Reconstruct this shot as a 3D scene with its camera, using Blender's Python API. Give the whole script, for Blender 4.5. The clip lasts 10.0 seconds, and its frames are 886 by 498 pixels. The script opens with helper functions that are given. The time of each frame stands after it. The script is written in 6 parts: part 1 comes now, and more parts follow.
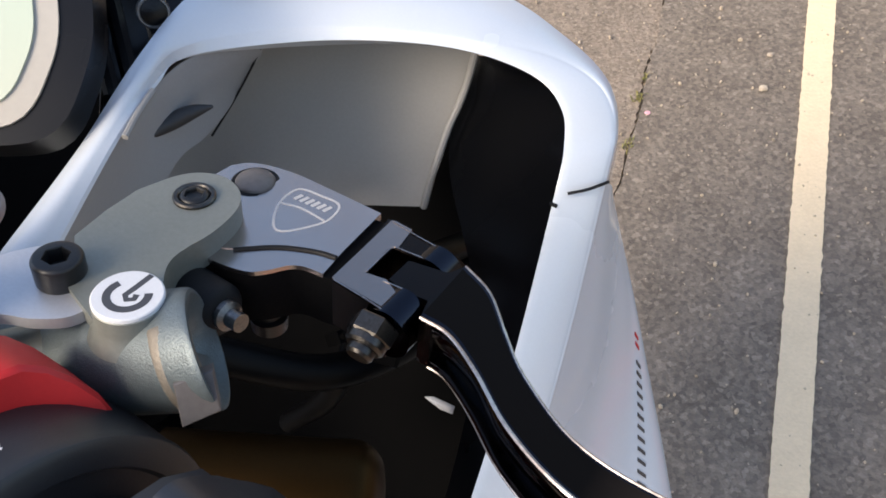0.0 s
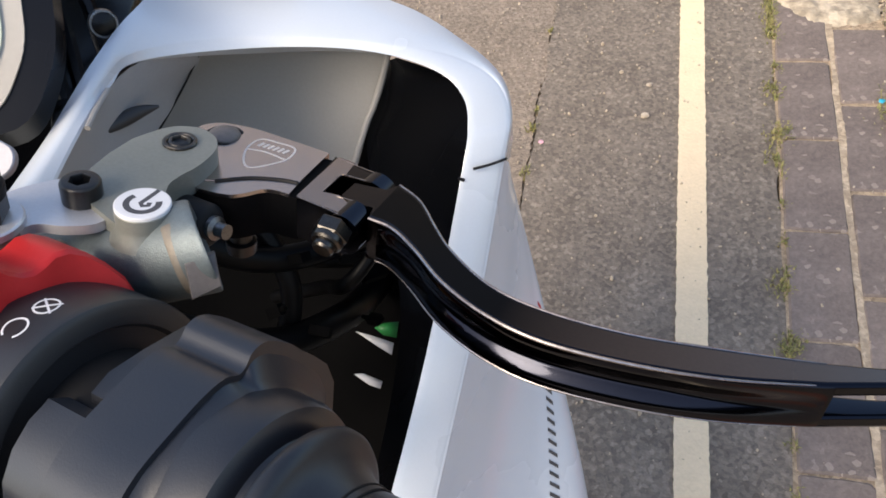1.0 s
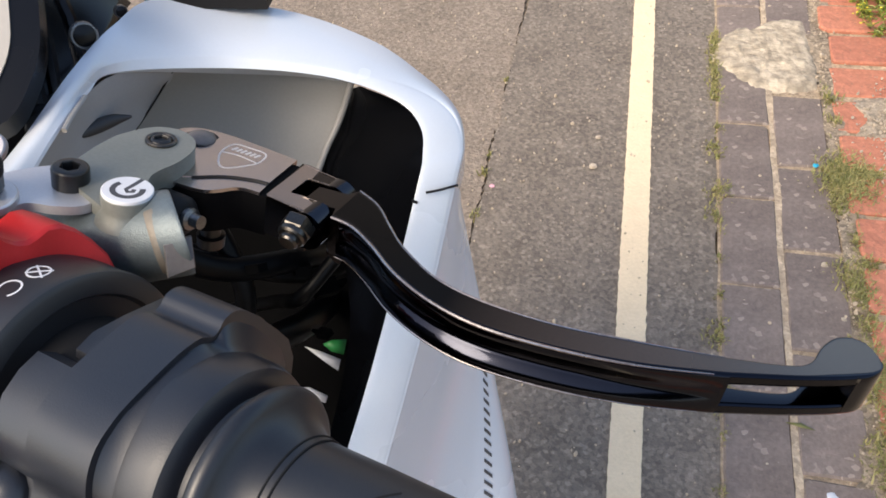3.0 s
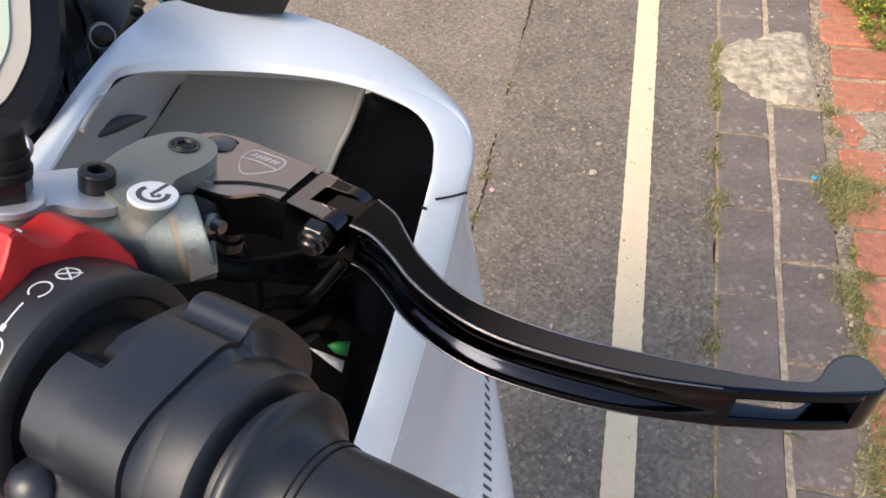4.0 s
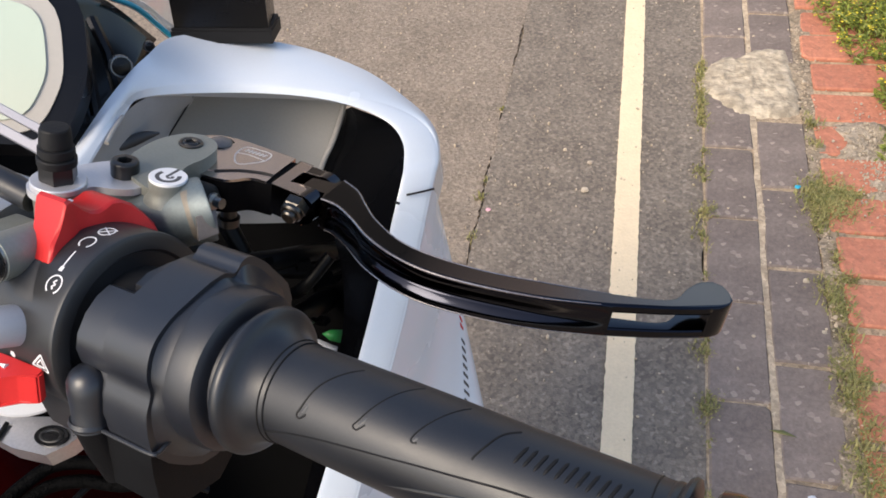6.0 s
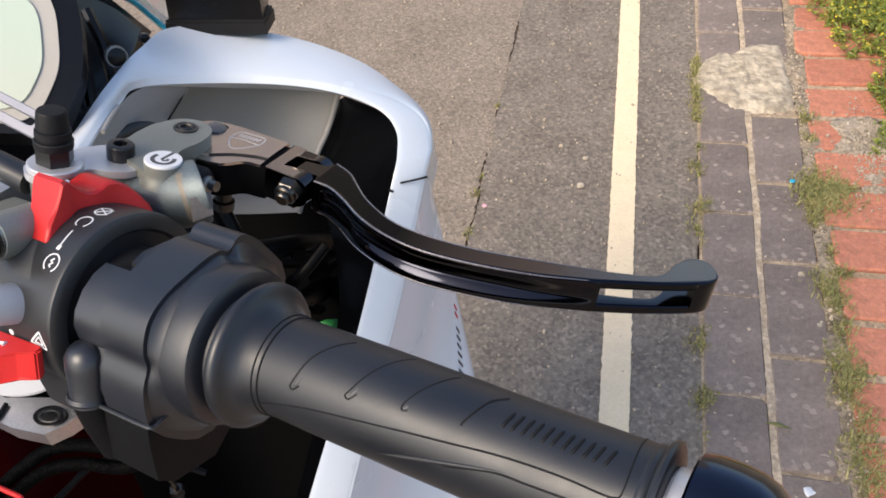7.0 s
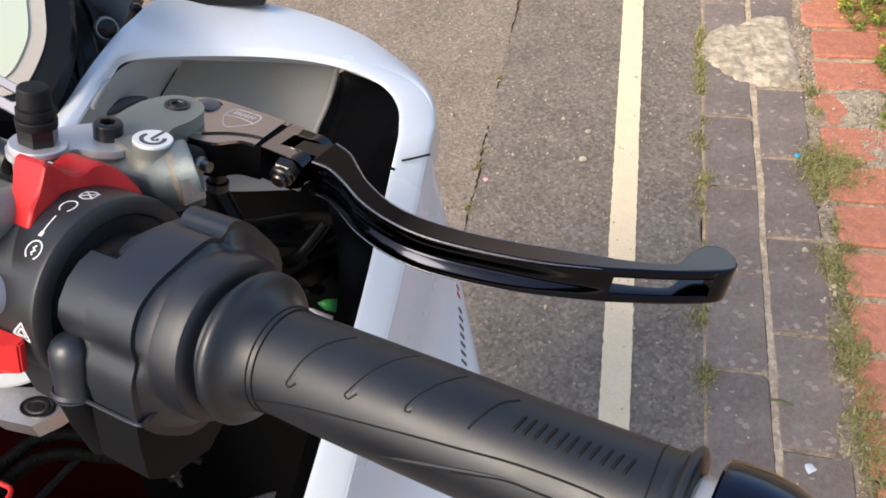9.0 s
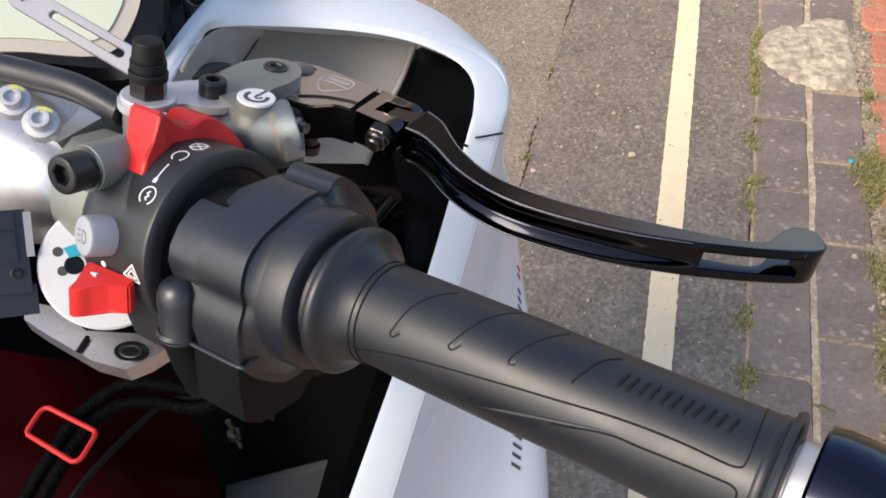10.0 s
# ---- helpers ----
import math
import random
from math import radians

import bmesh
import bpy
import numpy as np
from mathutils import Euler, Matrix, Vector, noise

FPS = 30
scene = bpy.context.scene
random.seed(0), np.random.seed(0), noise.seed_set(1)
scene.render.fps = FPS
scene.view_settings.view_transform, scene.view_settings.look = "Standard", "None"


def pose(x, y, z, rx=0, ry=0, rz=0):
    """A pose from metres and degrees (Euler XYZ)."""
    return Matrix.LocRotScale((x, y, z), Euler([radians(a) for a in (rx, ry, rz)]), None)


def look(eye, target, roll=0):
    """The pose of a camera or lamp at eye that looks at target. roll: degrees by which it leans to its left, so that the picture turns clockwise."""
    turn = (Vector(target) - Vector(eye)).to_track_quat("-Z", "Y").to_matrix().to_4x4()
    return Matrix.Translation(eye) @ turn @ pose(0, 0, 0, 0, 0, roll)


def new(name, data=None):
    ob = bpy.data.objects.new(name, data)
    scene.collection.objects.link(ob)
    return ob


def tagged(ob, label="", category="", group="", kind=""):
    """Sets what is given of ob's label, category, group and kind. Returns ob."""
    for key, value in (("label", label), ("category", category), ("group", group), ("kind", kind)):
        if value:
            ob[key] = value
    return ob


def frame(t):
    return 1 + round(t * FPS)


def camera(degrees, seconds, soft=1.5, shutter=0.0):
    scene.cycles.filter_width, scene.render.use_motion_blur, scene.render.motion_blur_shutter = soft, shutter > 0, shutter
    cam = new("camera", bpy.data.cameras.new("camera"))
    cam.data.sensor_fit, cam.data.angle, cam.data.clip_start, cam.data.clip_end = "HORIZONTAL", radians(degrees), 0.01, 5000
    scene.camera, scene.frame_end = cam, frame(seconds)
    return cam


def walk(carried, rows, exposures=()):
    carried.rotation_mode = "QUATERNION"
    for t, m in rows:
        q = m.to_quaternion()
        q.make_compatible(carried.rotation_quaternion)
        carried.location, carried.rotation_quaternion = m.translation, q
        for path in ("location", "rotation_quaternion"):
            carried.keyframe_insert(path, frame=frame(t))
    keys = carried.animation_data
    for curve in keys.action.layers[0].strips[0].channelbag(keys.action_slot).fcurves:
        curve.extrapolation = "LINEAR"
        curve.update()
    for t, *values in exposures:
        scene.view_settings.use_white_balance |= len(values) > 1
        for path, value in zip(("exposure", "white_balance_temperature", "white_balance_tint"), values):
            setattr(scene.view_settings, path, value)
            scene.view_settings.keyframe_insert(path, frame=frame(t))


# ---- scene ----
# ---------------------------------------------------------------- camera and walk
cam = camera(54.2, 10.0, soft=1.7)
PATH = [
    (0, (-0.03071, 0.15170, 1.14754), (-0.36790, 0.67961, 0.36803), -18.802),
    (0.5, (-0.02227, 0.11988, 1.15127), (-0.29165, 0.68302, 0.37006), -16.513),
    (1, (-0.01891, 0.09538, 1.16957), (-0.25720, 0.69304, 0.40405), -13.442),
    (1.5, (-0.01499, 0.08096, 1.17392), (-0.22878, 0.69990, 0.41813), -10.960),
    (2, (-0.01304, 0.07851, 1.17611), (-0.21411, 0.70863, 0.42610), -9.305),
    (2.5, (-0.01455, 0.07548, 1.17214), (-0.20904, 0.71632, 0.42950), -7.538),
    (2.7, (-0.0134, 0.0724, 1.1758), (-0.2042, 0.7197, 0.4378), -6.92),
    (3.8, (-0.0167, 0.0692, 1.1856), (-0.1906, 0.7175, 0.4444), -4.21),
    (4, (-0.01837, 0.06799, 1.18697), (-0.19779, 0.71790, 0.44844), -4.376),
    (4.5, (-0.01623, 0.06359, 1.18805), (-0.20762, 0.72111, 0.45933), -4.460),
    (5, (-0.01420, 0.05994, 1.18895), (-0.21092, 0.71623, 0.46054), -5.135),
    (5.5, (0.00491, 0.02933, 1.21238), (-0.19851, 0.69233, 0.49193), -6.686),
    (5.7, (0.0131, 0.0174, 1.2202), (-0.1863, 0.6872, 0.5049), -6.75),
    (6.8, (0.0206, 0.0041, 1.2203), (-0.1699, 0.6796, 0.5080), -6.80),
    (7, (0.02131, 0.00179, 1.21890), (-0.17059, 0.67524, 0.50501), -7.026),
    (7.5, (0.02055, 0.00064, 1.21622), (-0.17410, 0.66498, 0.49458), -7.134),
    (8, (0.02230, 0.00368, 1.21209), (-0.17115, 0.65842, 0.48141), -7.658),
    (8.5, (0.01957, 0.01070, 1.21301), (-0.17173, 0.65953, 0.47652), -7.598),
    (9, (0.01647, 0.01480, 1.21158), (-0.17256, 0.66462, 0.47537), -7.082),
    (9.5, (0.00669, 0.00978, 1.21104), (-0.18945, 0.65660, 0.47406), -6.776),
    (10, (0.00063, 0.00022, 1.21184), (-0.22601, 0.63454, 0.47274), -6.726),
]
walk(cam, [(t, look(eye, target, roll)) for t, eye, target, roll in PATH], [(0, 1.03, 6650, 10), (0.5, 0.95, 6650, 10), (2, 1.02, 6650, 10), (4, 0.94, 6640, 10), (5, 0.89, 6620, 10), (7, 0.92, 6580, 10), (9, 0.97, 6580, 10), (10, 0.91, 6590, 10)])

# ---------------------------------------------------------------- light
SUN_UP, SUN_ROUND = 44.0, 218.0          # degrees above the horizon; compass turn
world = bpy.data.worlds.new("world")
scene.world = world
world.use_nodes = True
wn = world.node_tree.nodes
sky = wn.new("ShaderNodeTexSky")
sky.sky_type = "NISHITA"
sky.sun_disc = False
sky.sun_elevation, sky.sun_rotation = radians(SUN_UP), radians(SUN_ROUND)
sky.air_density, sky.dust_density, sky.ozone_density = 1.0, 2.5, 1.0
wn["Background"].inputs[1].default_value = 0.15
world.node_tree.links.new(sky.outputs[0], wn["Background"].inputs[0])
sun = new("sun", bpy.data.lights.new("sun", "SUN"))
sun.data.energy, sun.data.angle, sun.data.color = 1.8, radians(30), (1.0, 0.87, 0.70)
az = radians(SUN_ROUND)
toward = Vector((math.sin(az) * math.cos(radians(SUN_UP)), math.cos(az) * math.cos(radians(SUN_UP)), math.sin(radians(SUN_UP))))
sun.matrix_world = look(toward * 20, (0, 0, 0))


# ---------------------------------------------------------------- materials
def surface(name, base, rough=0.5, metal=0.0, other=None, patch=6.0, grain=300.0, mix=0.5, bump=0.15, bump_scale=600.0,
            rough_var=0.1, coat=0.0, spec=0.5, island=0.0, clear=0.0, speck=None, deep=0.0006, stones=None, isle=0.0):
    """A worn surface: two scales of noise in colour and gloss, and fine relief."""
    m = bpy.data.materials.new(name)
    m.use_nodes = True
    nt = m.node_tree
    n, l = nt.nodes, nt.links
    b = n["Principled BSDF"]
    other = other or tuple(c * 0.75 for c in base)
    tc = n.new("ShaderNodeTexCoord")
    big, small = n.new("ShaderNodeTexNoise"), n.new("ShaderNodeTexNoise")
    big.inputs["Scale"].default_value, big.inputs["Detail"].default_value = patch, 5
    small.inputs["Scale"].default_value, small.inputs["Detail"].default_value = grain, 3
    for t in (big, small):
        l.new(tc.outputs["Object"], t.inputs["Vector"])
    add = n.new("ShaderNodeMath")
    add.operation = "ADD"
    l.new(big.outputs["Fac"], add.inputs[0])
    l.new(small.outputs["Fac"], add.inputs[1])
    ramp = n.new("ShaderNodeMapRange")
    ramp.inputs["From Min"].default_value, ramp.inputs["From Max"].default_value = 0.7, 1.3
    ramp.inputs["To Max"].default_value = mix
    l.new(add.outputs[0], ramp.inputs["Value"])
    fac = ramp.outputs[0]
    if isle:
        each = n.new("ShaderNodeNewGeometry")
        grow = n.new("ShaderNodeMath")
        grow.operation = "MULTIPLY_ADD"
        l.new(each.outputs["Random Per Island"], grow.inputs[0])
        grow.inputs[1].default_value = isle
        l.new(fac, grow.inputs[2])
        fac = grow.outputs[0]
    if island:
        info = n.new("ShaderNodeObjectInfo")
        more = n.new("ShaderNodeMath")
        more.operation = "MULTIPLY_ADD"
        l.new(info.outputs["Random"], more.inputs[0])
        more.inputs[1].default_value = island
        l.new(fac, more.inputs[2])
        fac = more.outputs[0]
    col = n.new("ShaderNodeMix")
    col.data_type = "RGBA"
    col.inputs[6].default_value, col.inputs[7].default_value = (*base, 1), (*other, 1)
    l.new(fac, col.inputs[0])
    l.new(col.outputs[2], b.inputs["Base Color"])
    if stones:
        cell = n.new("ShaderNodeTexVoronoi")
        cell.inputs["Scale"].default_value = stones[0]
        warp = n.new("ShaderNodeVectorMath")
        warp.operation = "MULTIPLY_ADD"
        l.new(small.outputs["Color"], warp.inputs[0])
        warp.inputs[1].default_value = (0.006, 0.006, 0.006)
        l.new(tc.outputs["Object"], warp.inputs[2])
        l.new(warp.outputs[0], cell.inputs["Vector"])
        tone = n.new("ShaderNodeSeparateColor")
        l.new(cell.outputs["Color"], tone.inputs[0])
        level = n.new("ShaderNodeMapRange")
        level.inputs["To Min"].default_value, level.inputs["To Max"].default_value = 1 - stones[1], 1 + stones[1]
        l.new(tone.outputs[1], level.inputs["Value"])
        shade = n.new("ShaderNodeMix")
        shade.data_type, shade.blend_type = "RGBA", "MULTIPLY"
        shade.inputs[0].default_value = 1.0
        l.new(col.outputs[2], shade.inputs[6])
        l.new(level.outputs[0], shade.inputs[7])
        l.new(shade.outputs[2], b.inputs["Base Color"])
        col = shade
    rr = n.new("ShaderNodeMapRange")
    rr.inputs["From Min"].default_value, rr.inputs["From Max"].default_value = 0.3, 0.7
    rr.inputs["To Min"].default_value, rr.inputs["To Max"].default_value = max(rough - rough_var, 0.02), min(rough + rough_var, 1)
    l.new(big.outputs["Fac"], rr.inputs["Value"])
    l.new(rr.outputs[0], b.inputs["Roughness"])
    b.inputs["Metallic"].default_value = metal
    b.inputs["Specular IOR Level"].default_value = spec
    b.inputs["Coat Weight"].default_value = coat
    b.inputs["Coat Roughness"].default_value = 0.05
    b.inputs["Transmission Weight"].default_value = clear
    if speck:
        vo = n.new("ShaderNodeTexVoronoi")
        vo.inputs["Scale"].default_value = speck[0]
        l.new(tc.outputs["Object"], vo.inputs["Vector"])
        sep = n.new("ShaderNodeSeparateColor")
        l.new(vo.outputs["Color"], sep.inputs[0])
        pick = n.new("ShaderNodeMapRange")
        pick.inputs["From Min"].default_value, pick.inputs["From Max"].default_value = speck[1], 1.0
        pick.inputs["To Max"].default_value = speck[2]
        l.new(sep.outputs[0], pick.inputs["Value"])
        dots = n.new("ShaderNodeMix")
        dots.data_type = "RGBA"
        dots.inputs[7].default_value = (*speck[3], 1)
        l.new(pick.outputs[0], dots.inputs[0])
        l.new(col.outputs[2], dots.inputs[6])
        l.new(dots.outputs[2], b.inputs["Base Color"])
    if bump:
        fine = n.new("ShaderNodeTexNoise")
        fine.inputs["Scale"].default_value, fine.inputs["Detail"].default_value = bump_scale, 4
        l.new(tc.outputs["Object"], fine.inputs["Vector"])
        bp = n.new("ShaderNodeBump")
        bp.inputs["Strength"].default_value, bp.inputs["Distance"].default_value = bump, deep
        l.new(fine.outputs["Fac"], bp.inputs["Height"])
        l.new(bp.outputs[0], b.inputs["Normal"])
    return m



def sheen_along(m, x0, x1):
    """Paints a reflection: colour and metal rise from x0 to x1 along the thing."""
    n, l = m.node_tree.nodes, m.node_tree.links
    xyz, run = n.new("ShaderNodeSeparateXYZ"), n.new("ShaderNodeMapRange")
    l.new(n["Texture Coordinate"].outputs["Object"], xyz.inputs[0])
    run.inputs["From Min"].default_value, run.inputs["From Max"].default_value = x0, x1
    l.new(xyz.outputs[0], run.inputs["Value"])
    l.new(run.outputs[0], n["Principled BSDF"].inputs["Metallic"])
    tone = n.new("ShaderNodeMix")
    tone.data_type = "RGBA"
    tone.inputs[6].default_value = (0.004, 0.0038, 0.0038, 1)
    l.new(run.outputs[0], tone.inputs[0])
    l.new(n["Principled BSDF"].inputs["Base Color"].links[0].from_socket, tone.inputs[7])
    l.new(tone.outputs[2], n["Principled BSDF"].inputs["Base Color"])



ASPHALT = surface("asphalt", (0.203, 0.165, 0.128), 0.9, other=(0.130, 0.105, 0.082), patch=9, grain=120, mix=0.9, bump=0.8, bump_scale=130, speck=(150, 0.80, 0.5, (0.36, 0.30, 0.23)), deep=0.004, stones=(150, 0.24))
ASPHALT_OLD = surface("old_asphalt", (0.256, 0.203, 0.154), 0.92, other=(0.172, 0.136, 0.103), patch=7, grain=120, mix=0.9, bump=1.0, bump_scale=140, speck=(150, 0.80, 0.5, (0.36, 0.295, 0.225)), deep=0.004, stones=(170, 0.25))
YELLOW = surface("yellow_paint", (0.785, 0.622, 0.408), 0.75, other=(0.665, 0.527, 0.346), patch=25, grain=200, mix=0.6, bump=0.8, bump_scale=160, deep=0.0012)
BLOCK = surface("blue_brick", (0.242, 0.188, 0.155), 0.8, other=(0.145, 0.113, 0.095), patch=13, grain=80, mix=0.7, bump=0.6, bump_scale=160, island=0.35, speck=(110, 0.95, 0.6, (0.42, 0.34, 0.27)), deep=0.0016, stones=(260, 0.10))
MORTAR = surface("mortar", (0.46, 0.345, 0.225), 0.95, other=(0.25, 0.185, 0.118), patch=22, grain=90, mix=0.95, bump=1.0, bump_scale=90, deep=0.005, stones=(160, 0.25))
MORTAR_PALE = surface("pale_mortar", (0.5104, 0.4004, 0.2772), 0.95, other=(0.3344, 0.2552, 0.1716), patch=30, grain=90, mix=0.9, bump=1.0, bump_scale=90, deep=0.004, stones=(150, 0.22))
CEMENT = surface("cement", (0.5766, 0.4743, 0.3395), 0.95, other=(0.2651, 0.2158, 0.1535), patch=30, grain=60, mix=1.0, bump=1.0, bump_scale=50, deep=0.006, speck=(85, 0.86, 0.6, (0.24, 0.195, 0.14)))
ORANGE = surface("orange_brick", (0.5115, 0.2027, 0.119), 0.85, other=(0.372, 0.1348, 0.08184), patch=14, grain=120, mix=0.85, bump=0.8, bump_scale=130, island=0.35, speck=(220, 0.86, 0.6, (0.24, 0.125, 0.085)), deep=0.002, stones=(130, 0.12))
EARTH = surface("earth", (0.19, 0.145, 0.095), 0.95, other=(0.36, 0.285, 0.20), patch=18, grain=90, mix=0.9, bump=1.0, bump_scale=90, deep=0.006, stones=(130, 0.35))
GRASS = surface("grass", (0.105, 0.125, 0.026), 0.6, other=(0.40, 0.33, 0.13), patch=30, grain=60, mix=0.35, bump=0, isle=0.6)
FLOWER = surface("yellow_flower", (0.62, 0.50, 0.04), 0.6, bump=0)
PEBBLE = surface("pebble", (0.55, 0.47, 0.36), 0.8, other=(0.36, 0.27, 0.18), patch=60, grain=300, mix=0.8, island=0.3)
WHITE = surface("white_paint", (0.585, 0.625, 0.672), 0.25, other=(0.55, 0.59, 0.635), patch=5, grain=900, mix=0.6, bump=0.012, coat=0.5, rough_var=0.06)
HINGE = surface("worn_anodised", (0.024, 0.0198, 0.0186), 0.2, metal=1.0, other=(0.0168, 0.0138, 0.0132), patch=50, grain=1500, mix=0.8, bump=0.01)
# Near black for the lever's flank: shade put into the colour.
FLANK_SHADE = surface("flank_shade_black", (0.0025, 0.0025, 0.0029), 0.75, other=(0.004, 0.004, 0.0045), patch=30, grain=700, mix=0.7, bump=0.2, bump_scale=1500, spec=0.06)
LINER = surface("grey_plastic", (0.285, 0.278, 0.266), 0.45, other=(0.24, 0.234, 0.223), patch=9, grain=700, mix=0.5, bump=0.05, bump_scale=900)
CHEEK = surface("cool_grey_plastic", (0.325, 0.333, 0.345), 0.42, other=(0.275, 0.282, 0.292), patch=9, grain=700, mix=0.5, bump=0.05, bump_scale=900)
LINER_DARK = surface("dark_grey_plastic", (0.045, 0.045, 0.047), 0.5, other=(0.035, 0.035, 0.037), patch=9, grain=700, mix=0.5, bump=0.08, bump_scale=900, spec=0.3)
BLACK = surface("black_plastic", (0.003, 0.003, 0.0038), 0.28, other=(0.002, 0.002, 0.0025), patch=12, grain=500, mix=0.6, bump=0.03, spec=0.3)
BLACK_MATT = surface("matt_black", (0.0065, 0.0065, 0.0072), 0.6, other=(0.010, 0.010, 0.0108), patch=15, grain=500, mix=0.6, bump=0.15, spec=0.22)
# Blacker than any plastic: the cavity's deep shade put into the colour.
CAVITY = surface("deep_shade_black", (0.0014, 0.0014, 0.0016), 0.75, other=(0.0025, 0.0024, 0.0024), patch=15, grain=500, mix=0.6, bump=0.15, spec=0.03)
HOSE = surface("black_hose", (0.0018, 0.0018, 0.0021), 0.4, other=(0.0028, 0.0028, 0.003), patch=30, grain=700, mix=0.6, bump=0.1, spec=0.10)
NAVY = surface("navy_anodised", (0.036, 0.040, 0.060), 0.16, metal=1.0, other=(0.028, 0.031, 0.046), patch=20, grain=1500, mix=0.5, bump=0.01, rough_var=0.04, coat=0.2)
PANEL_BLACK = surface("gloss_black_panel", (0.0016, 0.0017, 0.0023), 0.25, other=(0.0022, 0.0023, 0.003), patch=12, grain=500, mix=0.6, bump=0.02, spec=0.12)
# The blade's paler tip is a sky reflection put into colour and metal.
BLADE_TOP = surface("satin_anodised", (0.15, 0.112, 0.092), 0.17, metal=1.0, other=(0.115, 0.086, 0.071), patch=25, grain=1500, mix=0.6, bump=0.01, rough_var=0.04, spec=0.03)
sheen_along(BLADE_TOP, 0.100, 0.185)
HOUSING = surface("moulded_black", (0.0095, 0.0112, 0.0160), 0.38, other=(0.012, 0.0138, 0.019), patch=30, grain=900, mix=0.6, bump=0.12, bump_scale=2200, spec=0.62, deep=0.0003)
SWITCH = surface("satin_dark_grey", (0.0135, 0.0137, 0.0152), 0.42, other=(0.017, 0.0172, 0.0187), patch=30, grain=900, mix=0.6, bump=0.12, bump_scale=2200, spec=0.55, deep=0.0003)
RUBBER = surface("grip_rubber", (0.0072, 0.0086, 0.0122), 0.42, other=(0.0125, 0.0140, 0.0175), patch=40, grain=1100, mix=0.7, bump=0.10, bump_scale=2600, spec=0.55, deep=0.00025)
WORN_RUBBER = surface("worn_rubber", (0.045, 0.046, 0.049), 0.5, other=(0.028, 0.029, 0.031), patch=40, grain=1100, mix=0.7, bump=0.14, bump_scale=2400, spec=0.5)
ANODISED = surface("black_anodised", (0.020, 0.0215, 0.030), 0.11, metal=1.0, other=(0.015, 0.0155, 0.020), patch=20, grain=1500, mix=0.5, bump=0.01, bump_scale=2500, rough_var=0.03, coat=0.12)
BRACKET = surface("grey_alloy", (0.34, 0.335, 0.36), 0.42, metal=0.6, other=(0.29, 0.285, 0.305), patch=30, grain=1200, mix=0.6, bump=0.05, bump_scale=1800)
# Lit copies of the black anodising: warm reflected light put into the top faces.
ANODISED_TOP = surface("sky_lit_anodised", (0.46, 0.41, 0.39), 0.25, metal=1.0, other=(0.385, 0.342, 0.326), patch=40, grain=1800, mix=0.6, bump=0.02, bump_scale=3000, rough_var=0.05)
KNUCKLE_TOP = surface("half_lit_anodised", (0.31, 0.272, 0.256), 0.24, metal=1.0, other=(0.25, 0.22, 0.206), patch=40, grain=1800, mix=0.6, bump=0.02, bump_scale=3000, rough_var=0.05)
# Pale metal for thin lines that paint highlights along the lever's edges.
EDGE_GLINT = surface("edge_glint", (0.42, 0.39, 0.37), 0.26, metal=1.0, other=(0.20, 0.17, 0.165), patch=60, grain=700, mix=0.9, bump=0.02)
CAST = surface("cast_alloy", (0.2292, 0.237, 0.2102), 0.48, metal=0.4, other=(0.1845, 0.1923, 0.1677), patch=35, grain=900, mix=0.7, bump=0.1, bump_scale=1500)
ROUGH_CAST = surface("rough_cast_alloy", (0.138, 0.166, 0.175), 0.44, metal=0.5, other=(0.10, 0.122, 0.129), patch=60, grain=900, mix=0.8, bump=0.45, bump_scale=2600, deep=0.0003)
TAN_CAST = surface("stained_alloy", (0.205, 0.180, 0.145), 0.55, metal=0.3, other=(0.150, 0.132, 0.108), patch=60, grain=700, mix=0.7, bump=0.2, bump_scale=1200)
BARE_ALLOY = surface("bare_alloy", (0.150, 0.135, 0.128), 0.5, metal=0.3, other=(0.105, 0.095, 0.09), patch=160, grain=700, mix=0.8, bump=0.12, bump_scale=1400)
YOKE_ALLOY = surface("dull_alloy", (0.475, 0.475, 0.494), 0.36, metal=0.9, other=(0.342, 0.342, 0.361), patch=40, grain=900, mix=0.7, bump=0.05)
CLAMP_ALLOY = surface("cast_silver_alloy", (0.43, 0.43, 0.445), 0.36, metal=0.75, other=(0.34, 0.34, 0.355), patch=30, grain=900, mix=0.7, bump=0.08, bump_scale=1500)
SILVER = surface("satin_alloy", (0.56, 0.56, 0.58), 0.4, metal=0.55, other=(0.47, 0.47, 0.49), patch=30, grain=1200, mix=0.6, bump=0.05, bump_scale=1800)
# Darker copy of the housing's plastic: the shade underneath is put into the colour.
SHADED_HOUSING = surface("shaded_moulded_black", (0.0028, 0.003, 0.0038), 0.55, other=(0.0042, 0.0044, 0.0052), patch=40, grain=700, mix=0.8, bump=0.25, bump_scale=1500, spec=0.15)
STEEL = surface("steel", (0.26, 0.26, 0.265), 0.32, metal=1.0, other=(0.12, 0.12, 0.12), patch=90, grain=1500, mix=0.8, bump=0.08, bump_scale=1500)
NUT_STEEL = surface("tarnished_steel", (0.105, 0.098, 0.09), 0.34, metal=1.0, other=(0.05, 0.046, 0.042), patch=120, grain=1500, mix=0.8, bump=0.1, bump_scale=1500)
BOLT = surface("black_bolt", (0.011, 0.011, 0.012), 0.36, metal=0.2, other=(0.018, 0.018, 0.018), patch=90, grain=1500, mix=0.6, bump=0.1, bump_scale=2000)
